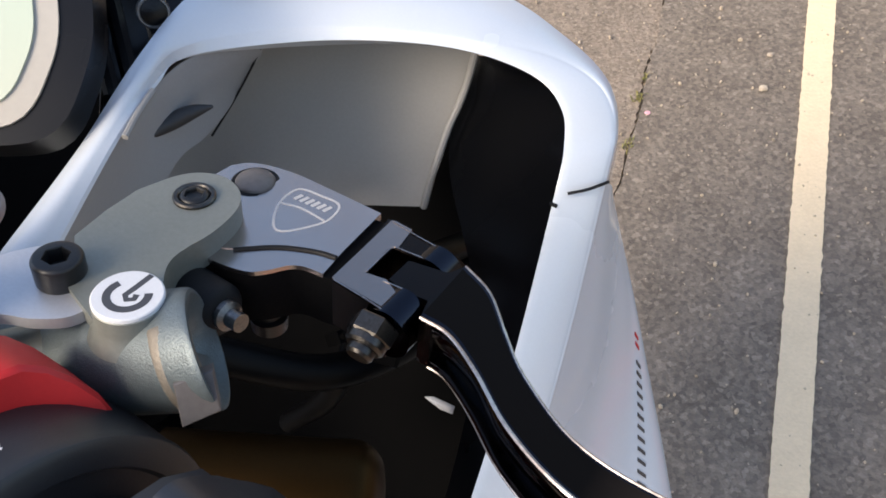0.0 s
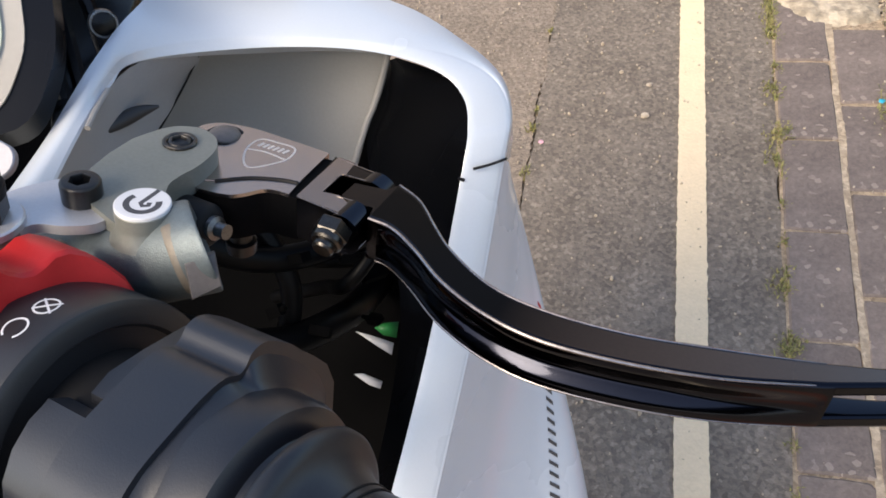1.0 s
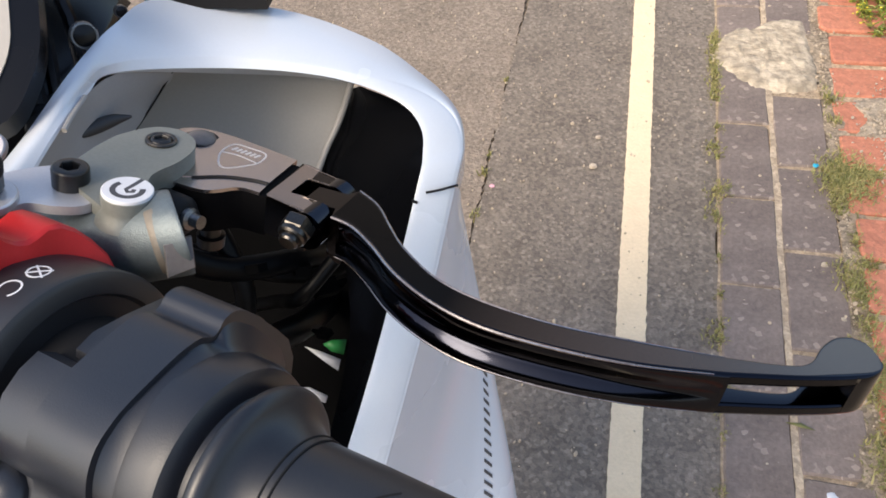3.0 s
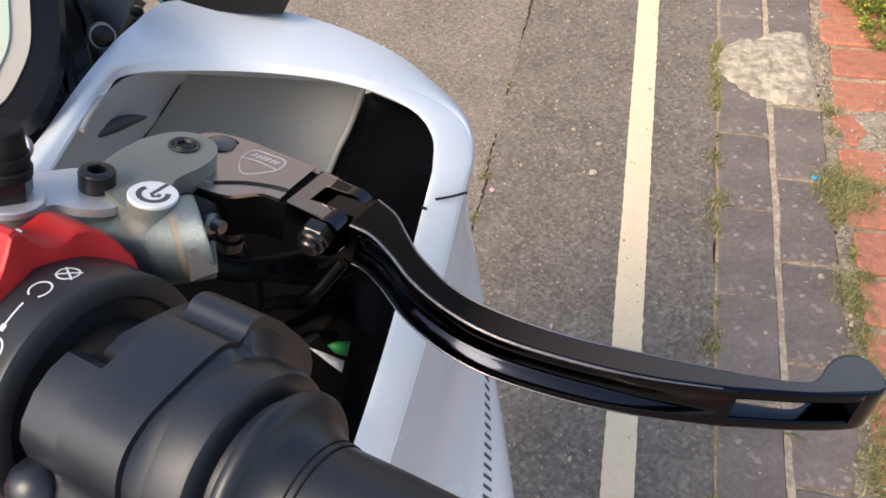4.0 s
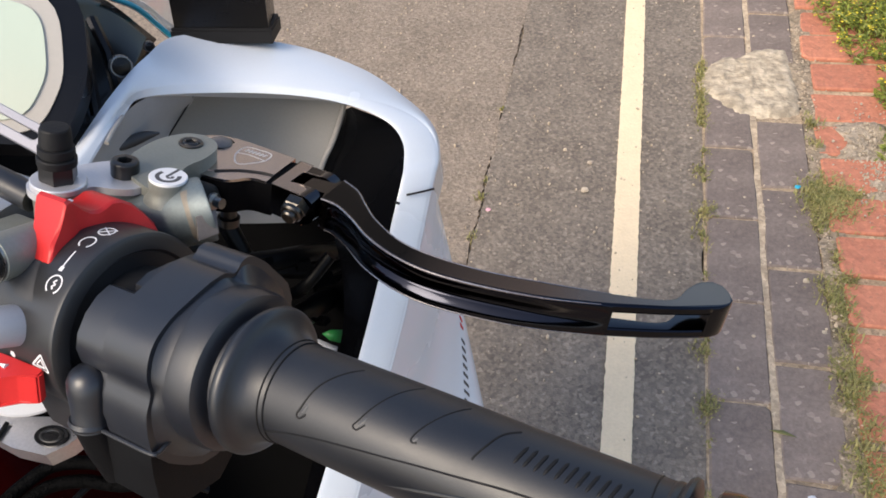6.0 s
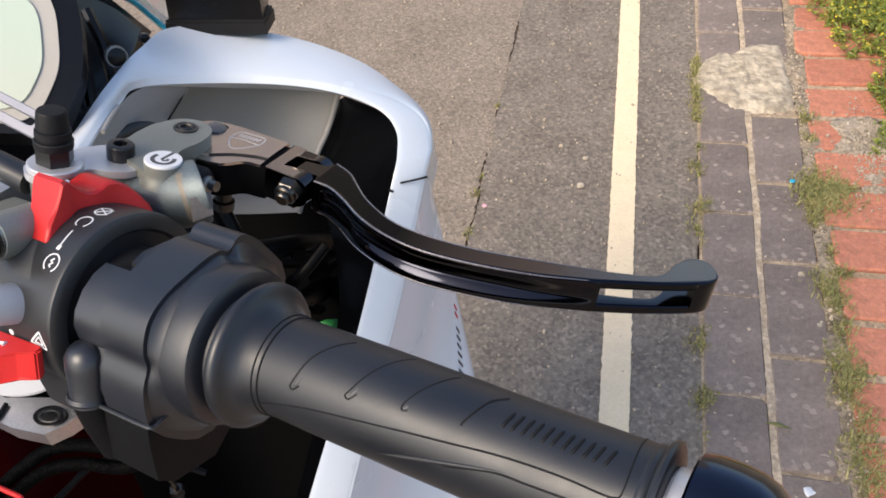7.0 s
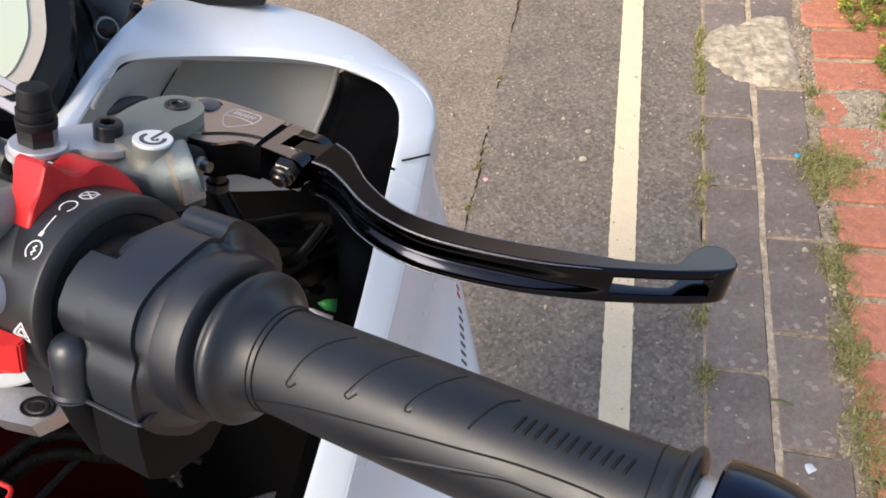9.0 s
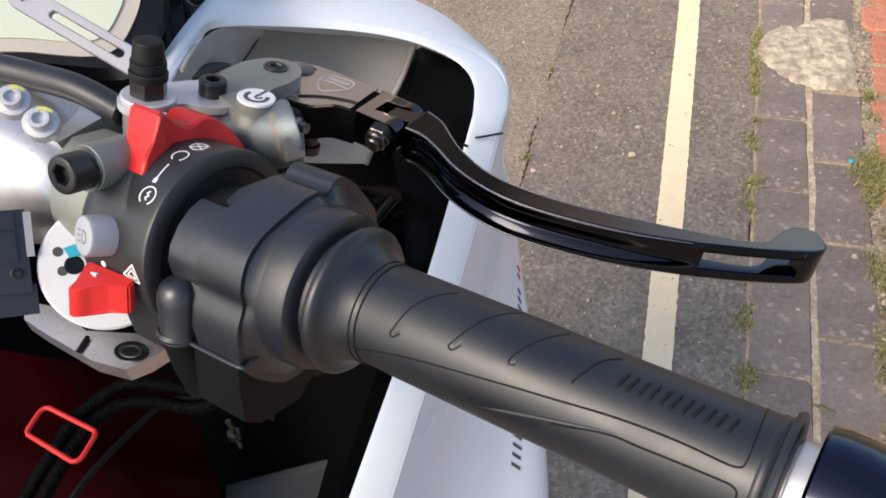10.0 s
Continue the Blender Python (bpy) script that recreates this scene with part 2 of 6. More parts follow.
RED = surface("red_plastic", (0.50, 0.022, 0.022), 0.45, other=(0.43, 0.018, 0.018), patch=40, grain=900, mix=0.6, bump=0.06, bump_scale=1800, spec=0.3)
# Red paint darkened almost to black: shade under the bars put into the colour.
TANK = surface("shaded_red_paint", (0.020, 0.0005, 0.0005), 0.25, other=(0.006, 0.0002, 0.0002), patch=14, grain=900, mix=0.6, bump=0.0, spec=0.03)
INK = surface("white_print", (0.66, 0.66, 0.67), 0.6, other=(0.58, 0.58, 0.59), patch=90, grain=1500, mix=0.6, bump=0)
PALE_INK = surface("etched_print", (0.47, 0.45, 0.44), 0.5, other=(0.39, 0.375, 0.365), patch=90, grain=1500, mix=0.5, bump=0)
DARK_INK = surface("dark_print", (0.06, 0.06, 0.065), 0.4, bump=0)
GREY_BUTTON = surface("grey_button", (0.31, 0.32, 0.35), 0.5, other=(0.27, 0.28, 0.31), patch=60, grain=1200, mix=0.5, bump=0.05)
SCREEN = surface("display_glass", (0.46, 0.54, 0.43), 0.12, other=(0.54, 0.55, 0.43), patch=5, grain=3, mix=0.9, bump=0, coat=0.5, rough_var=0.02)
SHIELD = surface("clear_screen", (0.82, 0.86, 0.9), 0.08, other=(0.8, 0.84, 0.9), bump=0, clear=0.9, rough_var=0.02)
STRAP = surface("black_webbing", (0.0008, 0.0008, 0.0009), 0.55, other=(0.002, 0.002, 0.0022), patch=200, grain=900, mix=0.9, bump=1.0, bump_scale=900, spec=0.03, deep=0.0008, stones=(700, 0.8))
BRICKWALL = surface("brown_brickwork", (0.38, 0.345, 0.32), 0.9, other=(0.28, 0.25, 0.23), patch=1.2, grain=14, mix=0.8, bump=0.5, bump_scale=20, deep=0.004)
TEAL = surface("teal_plastic", (0.02, 0.36, 0.50), 0.5, bump=0)
GREEN = surface("green_label", (0.02, 0.22, 0.05), 0.5, bump=0)
# Gold darkened far down: the deep shade is put into its base colour.
GOLD = surface("gold_fork", (0.030, 0.0144, 0.0024), 0.45, metal=0.9, other=(0.019, 0.0091, 0.0015), patch=20, grain=900, mix=0.6, bump=0.02)
PINK = surface("pink_petal", (0.75, 0.40, 0.45), 0.6, bump=0)


# ---------------------------------------------------------------- building helpers
MM = 0.001


def link(bm, name, material, parent=None, label="", smooth=True, scale=MM, sharp=38):
    """One bmesh as one mesh object, scaled from millimetres."""
    if scale != 1:
        bmesh.ops.scale(bm, vec=(scale,) * 3, verts=bm.verts)
    bmesh.ops.recalc_face_normals(bm, faces=bm.faces)
    for f in bm.faces:
        f.smooth = smooth
    for e in bm.edges:
        if len(e.link_faces) == 2 and e.calc_face_angle(0) > radians(sharp):
            e.smooth = False
    plates = any(len(f.verts) > 4 for f in bm.faces)
    me = bpy.data.meshes.new(name)
    bm.to_mesh(me)
    bm.free()
    me.materials.append(material)
    ob = new(name, me)
    if plates and smooth:          # keeps large faces flat between rounded edges
        w = ob.modifiers.new("even_normals", "WEIGHTED_NORMAL")
        w.keep_sharp, w.weight = True, 100
    if parent:
        ob.parent = parent
    if label:
        ob["label"] = label
    return ob


def part(name, bm, material, parent, label="", **more):
    return link(bm, name, material, parent, label, **more)


def thing(name, label, category, m=None, group="", kind=""):
    """An Empty that carries the parts of one thing."""
    ob = new(name)
    ob.empty_display_size = 0.02
    if m is not None:
        ob.matrix_world = m
    return tagged(ob, label, category, group, kind)


def spline(points, steps=6, closed=False):
    """A smooth line through a few points."""
    p = [Vector(q) for q in points]
    n = len(p)
    out = []
    for i in range(n if closed else n - 1):
        a, b = p[i], p[(i + 1) % n]
        z = p[i - 1] if closed or i > 0 else a * 2 - b
        c = p[(i + 2) % n] if closed or i + 2 < n else b * 2 - a
        for k in range(steps):
            t = k / steps
            out.append(0.5 * (2 * a + (b - z) * t + (2 * z - 5 * a + 4 * b - c) * t * t + (3 * a - z - 3 * b + c) * t ** 3))
    if not closed:
        out.append(p[-1])
    return out


def bridge(bm, rings, closed=True, caps=True):
    """Faces between rings of points."""
    vs = [[bm.verts.new(p) for p in r] for r in rings]
    n = len(vs[0])
    for a, b in zip(vs, vs[1:]):
        for i in range(n if closed else n - 1):
            j = (i + 1) % n
            bm.faces.new((a[i], a[j], b[j], b[i]))
    if caps and closed:
        bm.faces.new(vs[0][::-1])
        bm.faces.new(vs[-1])
    return vs


def lathe(profile, seg=48, axis="z", at=(0, 0, 0), bm=None):
    """A turned body from (radius, height) pairs."""
    bm = bm or bmesh.new()
    rings = []
    for r, h in profile:
        ring = []
        for k in range(seg):
            u, v = max(r, 0.01) * math.cos(2 * math.pi * k / seg), max(r, 0.01) * math.sin(2 * math.pi * k / seg)
            q = {"z": (u, v, h), "x": (h, u, v), "y": (v, h, u)}[axis]
            ring.append(Vector(q) + Vector(at))
        rings.append(ring)
    bridge(bm, rings)
    return bm


def slab(outline, z0, z1, bevel=0.0, axis="z", segments=2, bm=None):
    """An outline pulled out to a slab with rounded edges. axis x: the outline is (y, z)."""
    bm2 = bmesh.new()
    turn = (lambda u, v, w: (u, v, w)) if axis == "z" else (lambda u, v, w: (w, u, v))
    lo = [bm2.verts.new(turn(q[0], q[1], z0)) for q in outline]
    hi = [bm2.verts.new(turn(q[0], q[1], z1)) for q in outline]
    n = len(lo)
    bm2.faces.new(lo[::-1])
    bm2.faces.new(hi)
    for i in range(n):
        bm2.faces.new((lo[i], lo[(i + 1) % n], hi[(i + 1) % n], hi[i]))
    if bevel:
        es = [e for e in bm2.edges if e.calc_face_angle(0) > 0.5]
        bmesh.ops.bevel(bm2, geom=es, offset=bevel, segments=segments, affect="EDGES", profile=0.5, clamp_overlap=True)
    if bm is None:
        return bm2
    me = bpy.data.meshes.new("tmp")
    bm2.to_mesh(me)
    bm2.free()
    bm.from_mesh(me)
    bpy.data.meshes.remove(me)
    return bm


def tube(points, radius, seg=10, bm=None, ends=True):
    """A round tube along a line; radius may be a list."""
    bm = bm or bmesh.new()
    pts = [Vector(p) for p in points]
    rings, side = [], None
    for i, p in enumerate(pts):
        d = (pts[min(i + 1, len(pts) - 1)] - pts[max(i - 1, 0)]).normalized()
        if side is None:
            side = d.orthogonal().normalized()
        side = (side - d * side.dot(d)).normalized()
        up = d.cross(side)
        r = radius[i] if isinstance(radius, (list, tuple)) else radius
        rings.append([p + r * (math.cos(2 * math.pi * k / seg) * side + math.sin(2 * math.pi * k / seg) * up) for k in range(seg)])
    bridge(bm, rings, caps=ends)
    return bm


def box(cx, cy, cz, sx, sy, sz, bevel=0.5, bm=None):
    return slab([(cx - sx / 2, cy - sy / 2), (cx + sx / 2, cy - sy / 2), (cx + sx / 2, cy + sy / 2), (cx - sx / 2, cy + sy / 2)],
                cz - sz / 2, cz + sz / 2, bevel, bm=bm)


def arc(cx, cy, r, a0, a1, n=24):
    return [(cx + r * math.cos(radians(a0 + (a1 - a0) * k / n)), cy + r * math.sin(radians(a0 + (a1 - a0) * k / n))) for k in range(n + 1)]


def stroke(points, width, put, lift=0.12, bm=None):
    """A thin printed line: flat points (u, v) laid by put(u, v, height)."""
    bm = bm or bmesh.new()
    pts = [Vector((*q, 0)) for q in points]
    rows = []
    for i, p in enumerate(pts):
        d = pts[min(i + 1, len(pts) - 1)] - pts[max(i - 1, 0)]
        d = d.normalized() if d.length else Vector((1, 0, 0))
        s = Vector((-d.y, d.x, 0)) * width / 2
        rows.append([Vector(put(*(p + s).xy, 0)), Vector(put(*(p + s).xy, lift)), Vector(put(*(p - s).xy, lift)), Vector(put(*(p - s).xy, 0))])
    bridge(bm, rows)
    return bm


def sheet(rows, steps=5, cross=5, thick=0.0, away=None):
    """A smooth skin through rows of points (world metres)."""
    lines = [spline(r, steps) for r in rows]
    grid = [spline([ln[i] for ln in lines], cross) for i in range(len(lines[0]))]
    bm = bmesh.new()
    bridge(bm, grid, closed=False, caps=False)
    return bm


def thicken(ob, t, offset=-1):
    s = ob.modifiers.new("thickness", "SOLIDIFY")
    s.thickness, s.offset = t, offset
    return ob


def frame_of(origin, x, z):
    x, z = Vector(x).normalized(), Vector(z)
    z = (z - x * z.dot(x)).normalized()
    y = z.cross(x)
    return Matrix(((x.x, y.x, z.x, origin[0]), (x.y, y.y, z.y, origin[1]), (x.z, y.z, z.z, origin[2]), (0, 0, 0, 1)))


LEVER = frame_of((-0.1444, 0.2427, 1.0202), (0.9648, -0.2306, -0.1263), (0.1902, 0.2803, 0.9409))   # at the lever's pivot
BAR = frame_of((0.0, 0.1172, 1.0220), (0.9444, -0.3192, 0.0784), (-0.2193, -0.4344, 0.8736))        # along the handlebar


def hex_ring(r, h, n=6, turn=0.0):
    return [Vector((r * math.cos(2 * math.pi * k / n + turn), r * math.sin(2 * math.pi * k / n + turn), h)) for k in range(n)]


def socket_screw(name, label, m, r=5.0, height=6.0, hole=2.6, material=BOLT, group="", deep=3.2):
    """A cap screw with a hexagon socket in its head."""
    ob = thing(name, label, "screw", m, group)
    bm = bmesh.new()
    n = 36
    prof = [(r * 0.97, 0), (r, 0.6), (r, height - 0.9), (r - 0.3, height - 0.3), (r - 0.8, height)]
    rings = [[Vector((q * math.cos(2 * math.pi * k / n), q * math.sin(2 * math.pi * k / n), h)) for k in range(n)] for q, h in prof]

    def hexa(k, q):
        a = 2 * math.pi * k / n
        f = math.cos(math.pi / 6) / math.cos((a % (math.pi / 3)) - math.pi / 6)
        return q * f
    for q, h in ((hole * 1.12, height), (hole, height - 0.4), (hole, height - deep), (0.05, height - deep - 0.2)):
        rings.append([Vector((hexa(k, q) * math.cos(2 * math.pi * k / n), hexa(k, q) * math.sin(2 * math.pi * k / n), h)) for k in range(n)])
    bridge(bm, rings)
    part("head", bm, material, ob)
    return ob


# ---------------------------------------------------------------- ground
bm = bmesh.new()
v = [bm.verts.new(p) for p in ((-60, -60, -0.02), (60, -60, -0.02), (60, 90, -0.02), (-60, 90, -0.02))]
bm.faces.new(v)
tagged(link(bm, "ground", EARTH, scale=1), "bare earth and weeds around the street", "ground", kind="structure")


def strip(name, x0, x1, y0, y1, z, material, label, category, wob=0.004, nx=10, ny=90, rough=0.0015, shear=0.0, depth=0.05, sway=1.0):
    """A long flat piece of street with uneven edges and a real thickness."""
    bm = bmesh.new()
    top = []
    for j in range(ny + 1):
        y = y0 + (y1 - y0) * j / ny
        row = []
        for i in range(nx + 1):
            x = x0 + (x1 - x0) * i / nx
            if i in (0, nx):
                x += sway * wob * noise.noise((y * 9, i * 3.1 + x0 * 7, 1)) + 0.55 * wob * noise.noise((y * 70, i, 4)) + 0.3 * wob * noise.noise((y * 190, i, 7))
            row.append(bm.verts.new((x + shear * (y - 1.2), y, z + rough * noise.noise((x * 14, y * 14, 2)))))
        top.append(row)
    for a, b in zip(top, top[1:]):
        for i in range(nx):
            bm.faces.new((a[i], a[i + 1], b[i + 1], b[i]))
    ring = [r[0] for r in top] + top[-1][1:] + [r[-1] for r in top[-2::-1]] + top[0][-2:0:-1]
    low = [bm.verts.new(q.co - Vector((0, 0, depth))) for q in ring]
    for i in range(len(ring)):
        j = (i + 1) % len(ring)
        bm.faces.new((ring[i], ring[j], low[j], low[i]))
    ob = link(bm, name, material, scale=1)
    return tagged(ob, label, category, kind="structure")


strip("road", -6.0, -0.2650, -3.0, 12.0, -0.003, ASPHALT_OLD, "worn brownish asphalt of the carriageway", "road", ny=1500, nx=30, wob=0.010)
strip("crack_fill", -0.275, -0.255, -3.0, 12.0, -0.0095, EARTH, "grit and dirt lying in the crack between the two asphalt strips", "joint", ny=900, nx=6, wob=0.004, rough=0.003)
strip("gutter_strip", -0.262, 0.1845, -3.0, 12.0, 0.0, ASPHALT, "darker asphalt strip beside the kerb blocks", "road", ny=1500, nx=16, wob=0.010)
strip("yellow_line", 0.0115, 0.0605, -2.0, 9.0, 0.002, YELLOW, "single pale yellow painted kerb line", "road marking", wob=0.0036, ny=1800, nx=4, rough=0.0005, shear=-0.021, depth=0.002, sway=0.25)
strip("mortar_bed", 0.182, 0.66, -3.0, 9.0, 0.0005, MORTAR, "sandy mortar bed between the blocks", "pavement", ny=500, nx=24)
strip("mortar_joint", 0.2845, 0.2972, -3.0, 9.0, 0.0030, MORTAR_PALE, "pale sandy mortar joint between the two rows of kerb bricks", "joint", ny=1500, nx=4, wob=0.004, depth=0.006, rough=0.004)
strip("dirt_joint", 0.388, 0.432, -3.0, 9.0, 0.0030, EARTH, "dirty earth joint between the kerb and the orange bricks", "joint", ny=900, nx=8, wob=0.03, depth=0.006, rough=0.006)

# Unseen wall, added so the lever's top faces reflect something dark and brown.
bm = bmesh.new()
bmesh.ops.create_cube(bm, size=1, matrix=Matrix.Translation((-8.0, 15.2, 3.2)) @ Matrix.Diagonal((19.0, 0.35, 6.6, 1)))
bmesh.ops.bevel(bm, geom=bm.edges[:], offset=0.03, segments=2, affect="EDGES")
tagged(link(bm, "reflection_wall", BRICKWALL, scale=1, smooth=False), "unseen plain brown wall, added to shape the lever's reflections", "wall", kind="structure")

# ---------------------------------------------------------------- fairing
RIM_IN = [(-0.234, 0.255, 0.962), (-0.235, 0.300, 0.966), (-0.238, 0.330, 0.963), (-0.235, 0.350, 0.959), (-0.206, 0.381, 0.941), (-0.169, 0.391, 0.934),
          (-0.140, 0.393, 0.928), (-0.117, 0.389, 0.921), (-0.106, 0.380, 0.915), (-0.103, 0.369, 0.908), (-0.104, 0.352, 0.897), (-0.118, 0.293, 0.837), (-0.139, 0.229, 0.770), (-0.165, 0.156, 0.690)]
RIM_OUT = [(-0.2475, 0.2489, 0.9670), (-0.2473, 0.2947, 0.9657), (-0.2457, 0.3355, 0.9689), (-0.2439, 0.3729, 0.9678), (-0.2427, 0.4155, 0.9556), (-0.190, 0.436, 0.939),
           (-0.1442, 0.4337, 0.9255), (-0.1141, 0.4208, 0.9149), (-0.0940, 0.4043, 0.9088), (-0.0863, 0.3868, 0.9013), (-0.087, 0.365, 0.892), (-0.097, 0.314, 0.840), (-0.115, 0.248, 0.770), (-0.138, 0.165, 0.679)]


def mid(k, f, lift):
    a, b = Vector(RIM_IN[k]), Vector(RIM_OUT[k])
    view = (Vector((0.02, 0.0, 1.21)) - a).normalized()
    return a.lerp(b, f) + view * lift


motorcycle = thing("motorcycle", "white and red motorcycle parked beside the kerb", "motorcycle")
inner = [Vector(p) for p in RIM_IN]
outer = [Vector(p) for p in RIM_OUT]
hood_back = [o + (Vector((-0.03, 0.03, -0.05)) if k < 3 else Vector((0.0, 0.045, -0.075)) if k < 8 else Vector((-0.01, 0.04, -0.05))) for k, o in enumerate(outer)]
tuck = [p + Vector((0.001, 0.003, -0.003)) * (0.4 if k < 4 else 4) for k, p in enumerate(inner)]
# a flat band round the opening; a crease leaves the lip at the top and crosses to the outer edge of the right leg
CREASE = [0.30, 0.30, 0.26, 0.20, 0.16, 0.14, 0.20, 0.52, 0.80, 0.92, 0.93, 0.93, 0.93, 0.93]
RISE = [0.003, 0.003, 0.0032, 0.0034, 0.0034, 0.0036, 0.0042, 0.0052, 0.0046, 0.0032, 0.0022, 0.0018, 0.0018, 0.0018]


def ruled(rows, steps=8):
    """A skin whose rows are smooth lines with straight runs between them."""
    bm = bmesh.new()
    bridge(bm, [list(q) for q in zip(*[spline(r, steps) for r in rows])], closed=False, caps=False)
    return bm


def band(f):
    """A row of the hood: f from the lip (0) over the crease (1) to the outer edge (2)."""
    row = []
    for k in range(14):
        c, h = CREASE[k], RISE[k]
        if f <= 1:
            row.append(mid(k, c * f, h * f + 0.0016 * math.sin(math.pi * min(1, f)) ** 0.5 * (c > 0.3)))
        else:
            g = f - 1
            row.append(mid(k, c + (1 - c) * g, h * (1 - g) + (0.0030 if k < 9 else 0.0008) * math.sin(math.pi * g)))
    return row


lip = [i.lerp(t, 0.22) for i, t in zip(inner, tuck)]
hood_rows = [tuck, lip, inner, band(0.06), band(0.2), band(0.6), band(0.9), band(0.98), band(1.03), band(1.1), band(1.3), band(1.55), band(1.8), band(1.93), outer]
hood = part("fairing_hood", ruled(hood_rows), WHITE, motorcycle, "white painted hood round the air opening", scale=1, sharp=60)
back_rows = [outer[:11], [o.lerp(b, 0.4) for o, b in zip(outer[:11], hood_back)], hood_back[:11]]
part("fairing_nose", sheet(back_rows, 8, 5), WHITE, motorcycle, "white painted nose", scale=1, sharp=60)
SIDE = [outer[10:],
        [(-0.087, 0.371, 0.884), (-0.092, 0.331, 0.816), (-0.108, 0.265, 0.736), (-0.130, 0.178, 0.645)],
        [(-0.088, 0.377, 0.875), (-0.088, 0.349, 0.796), (-0.098, 0.282, 0.710), (-0.115, 0.192, 0.612)],
        [(-0.090, 0.384, 0.865), (-0.082, 0.366, 0.776), (-0.079, 0.301, 0.682), (-0.082, 0.210, 0.578)],
        [(-0.092, 0.392, 0.852), (-0.078, 0.377, 0.751), (-0.052, 0.319, 0.642), (-0.032, 0.235, 0.532)],
        [(-0.098, 0.407, 0.832), (-0.091, 0.409, 0.708), (-0.069, 0.354, 0.568), (-0.051, 0.264, 0.439)]]
side = part("side_panel", sheet(SIDE, 10, 6), WHITE, motorcycle, "white side panel with dark lettering", scale=1, sharp=60)
low = [[Vector(r[-1]) for r in SIDE], [Vector(r[-1]) + Vector((0.02, -0.10, -0.28)) for r in SIDE], [Vector(r[-1]) + Vector((-0.03, -0.16, -0.46)) for r in SIDE]]
part("belly_panel", sheet(low, 6, 6), WHITE, motorcycle, scale=1, sharp=60)


def on_side(row, run):
    """A point of the side panel: row across, run along it."""
    lines = [spline(r, 10) for r in SIDE]
    col = spline([ln[int(run)] .lerp(ln[min(int(run) + 1, len(ln) - 1)], run - int(run)) for ln in lines], 20)
    return col[int(round(row * 20))]


# lettering on the side panel as plain bars
for k in range(22):
    run0 = 9.5 + 0.56 * k + (0.5 if k > 1 else 0)
    a, b = on_side(3.25, run0), on_side(3.25, run0 + 0.2)
    c, d = on_side(3.40, run0 + 0.2), on_side(3.40, run0 + 0.4)
    nn = (b - a).cross(c - a).normalized()
    nn = nn if nn.dot(Vector((0, 0, 1.2)) - a) > 0 else -nn
    bm = bmesh.new()
    lo_, hi_ = [bm.verts.new(q - nn * 0.0005) for q in (a, b, d, c)], [bm.verts.new(q + nn * 0.0006) for q in (a, b, d, c)]
    bm.faces.new(hi_)
    for i in range(4):
        bm.faces.new((lo_[i], lo_[(i + 1) % 4], hi_[(i + 1) % 4], hi_[i]))
    part("letter_bar", bm, RED if k < 2 else DARK_INK, side, "red bar" if k < 2 else "", scale=1)

# inside of the opening
liner = [[(-0.251, 0.346, 0.956), (-0.232, 0.391, 0.937), (-0.200, 0.419, 0.920), (-0.148, 0.415, 0.916)],
         [(-0.255, 0.335, 0.940), (-0.247, 0.389, 0.912), (-0.210, 0.412, 0.888), (-0.160, 0.414, 0.890)],
         [(-0.258, 0.315, 0.916), (-0.264, 0.371, 0.872), (-0.220, 0.392, 0.852), (-0.173, 0.397, 0.857)],
         [(-0.262, 0.312, 0.907), (-0.267, 0.365, 0.860), (-0.225, 0.387, 0.841), (-0.179, 0.389, 0.845)],
         [(-0.264, 0.3085, 0.900), (-0.269, 0.361, 0.852), (-0.227, 0.383, 0.833), (-0.1825, 0.3845, 0.8375)]]
part("liner", sheet(liner, 8, 8), LINER, motorcycle, "warm grey inner liner", scale=1, sharp=60)
left_in = [[tuck[0], tuck[1], tuck[2], tuck[3], (-0.221, 0.375, 0.947)],
           [(-0.241, 0.273, 0.942), (-0.242, 0.315, 0.946), (-0.241, 0.338, 0.946), (-0.237, 0.354, 0.943), (-0.227, 0.377, 0.936)],
           [(-0.255, 0.274, 0.905), (-0.246, 0.321, 0.925), (-0.246, 0.345, 0.919), (-0.243, 0.361, 0.919), (-0.238, 0.384, 0.925)]]
cheek = part("inner_cheek", sheet(left_in, 8, 6), CHEEK, motorcycle, "grey plastic inner cheek with an oval dimple", scale=1, sharp=60)
# The dimple's shade is a dark grey lens sunk into the cheek.
dim = [Vector(q) - (Vector((0.0, 0.0, 1.21)) - Vector(q)).normalized() * 0.0017 for q in ((-0.231, 0.343, 0.940), (-0.237, 0.337, 0.942), (-0.242, 0.328, 0.944), (-0.243, 0.317, 0.948))]
part("dimple", tube(spline(dim, 6), [0.0003 + 0.0030 * math.sin(math.pi * (k + 0.6) / 20) for k in range(19)], 12), LINER_DARK, cheek, "dark lens painting the dimple's shade", scale=1)
black_in = [[q + Vector((0, 0.006, -0.006)) for q in inner[6:]],
            [(-0.153, 0.417, 0.905), (-0.158, 0.414, 0.890), (-0.163, 0.411, 0.881), (-0.165, 0.404, 0.875), (-0.164, 0.386, 0.862), (-0.139, 0.321, 0.825), (-0.157, 0.244, 0.743), (-0.184, 0.167, 0.658)]]
part("inner_panel", sheet(black_in, 8, 6), PANEL_BLACK, motorcycle, "glossy black inner panel", scale=1, sharp=60)
edge_line = [Vector(q) for q in ((-0.148, 0.411, 0.917), (-0.156, 0.411, 0.897), (-0.161, 0.406, 0.886), (-0.165, 0.400, 0.879), (-0.171, 0.388, 0.865), (-0.176, 0.387, 0.853), (-0.1815, 0.3835, 0.8385))]
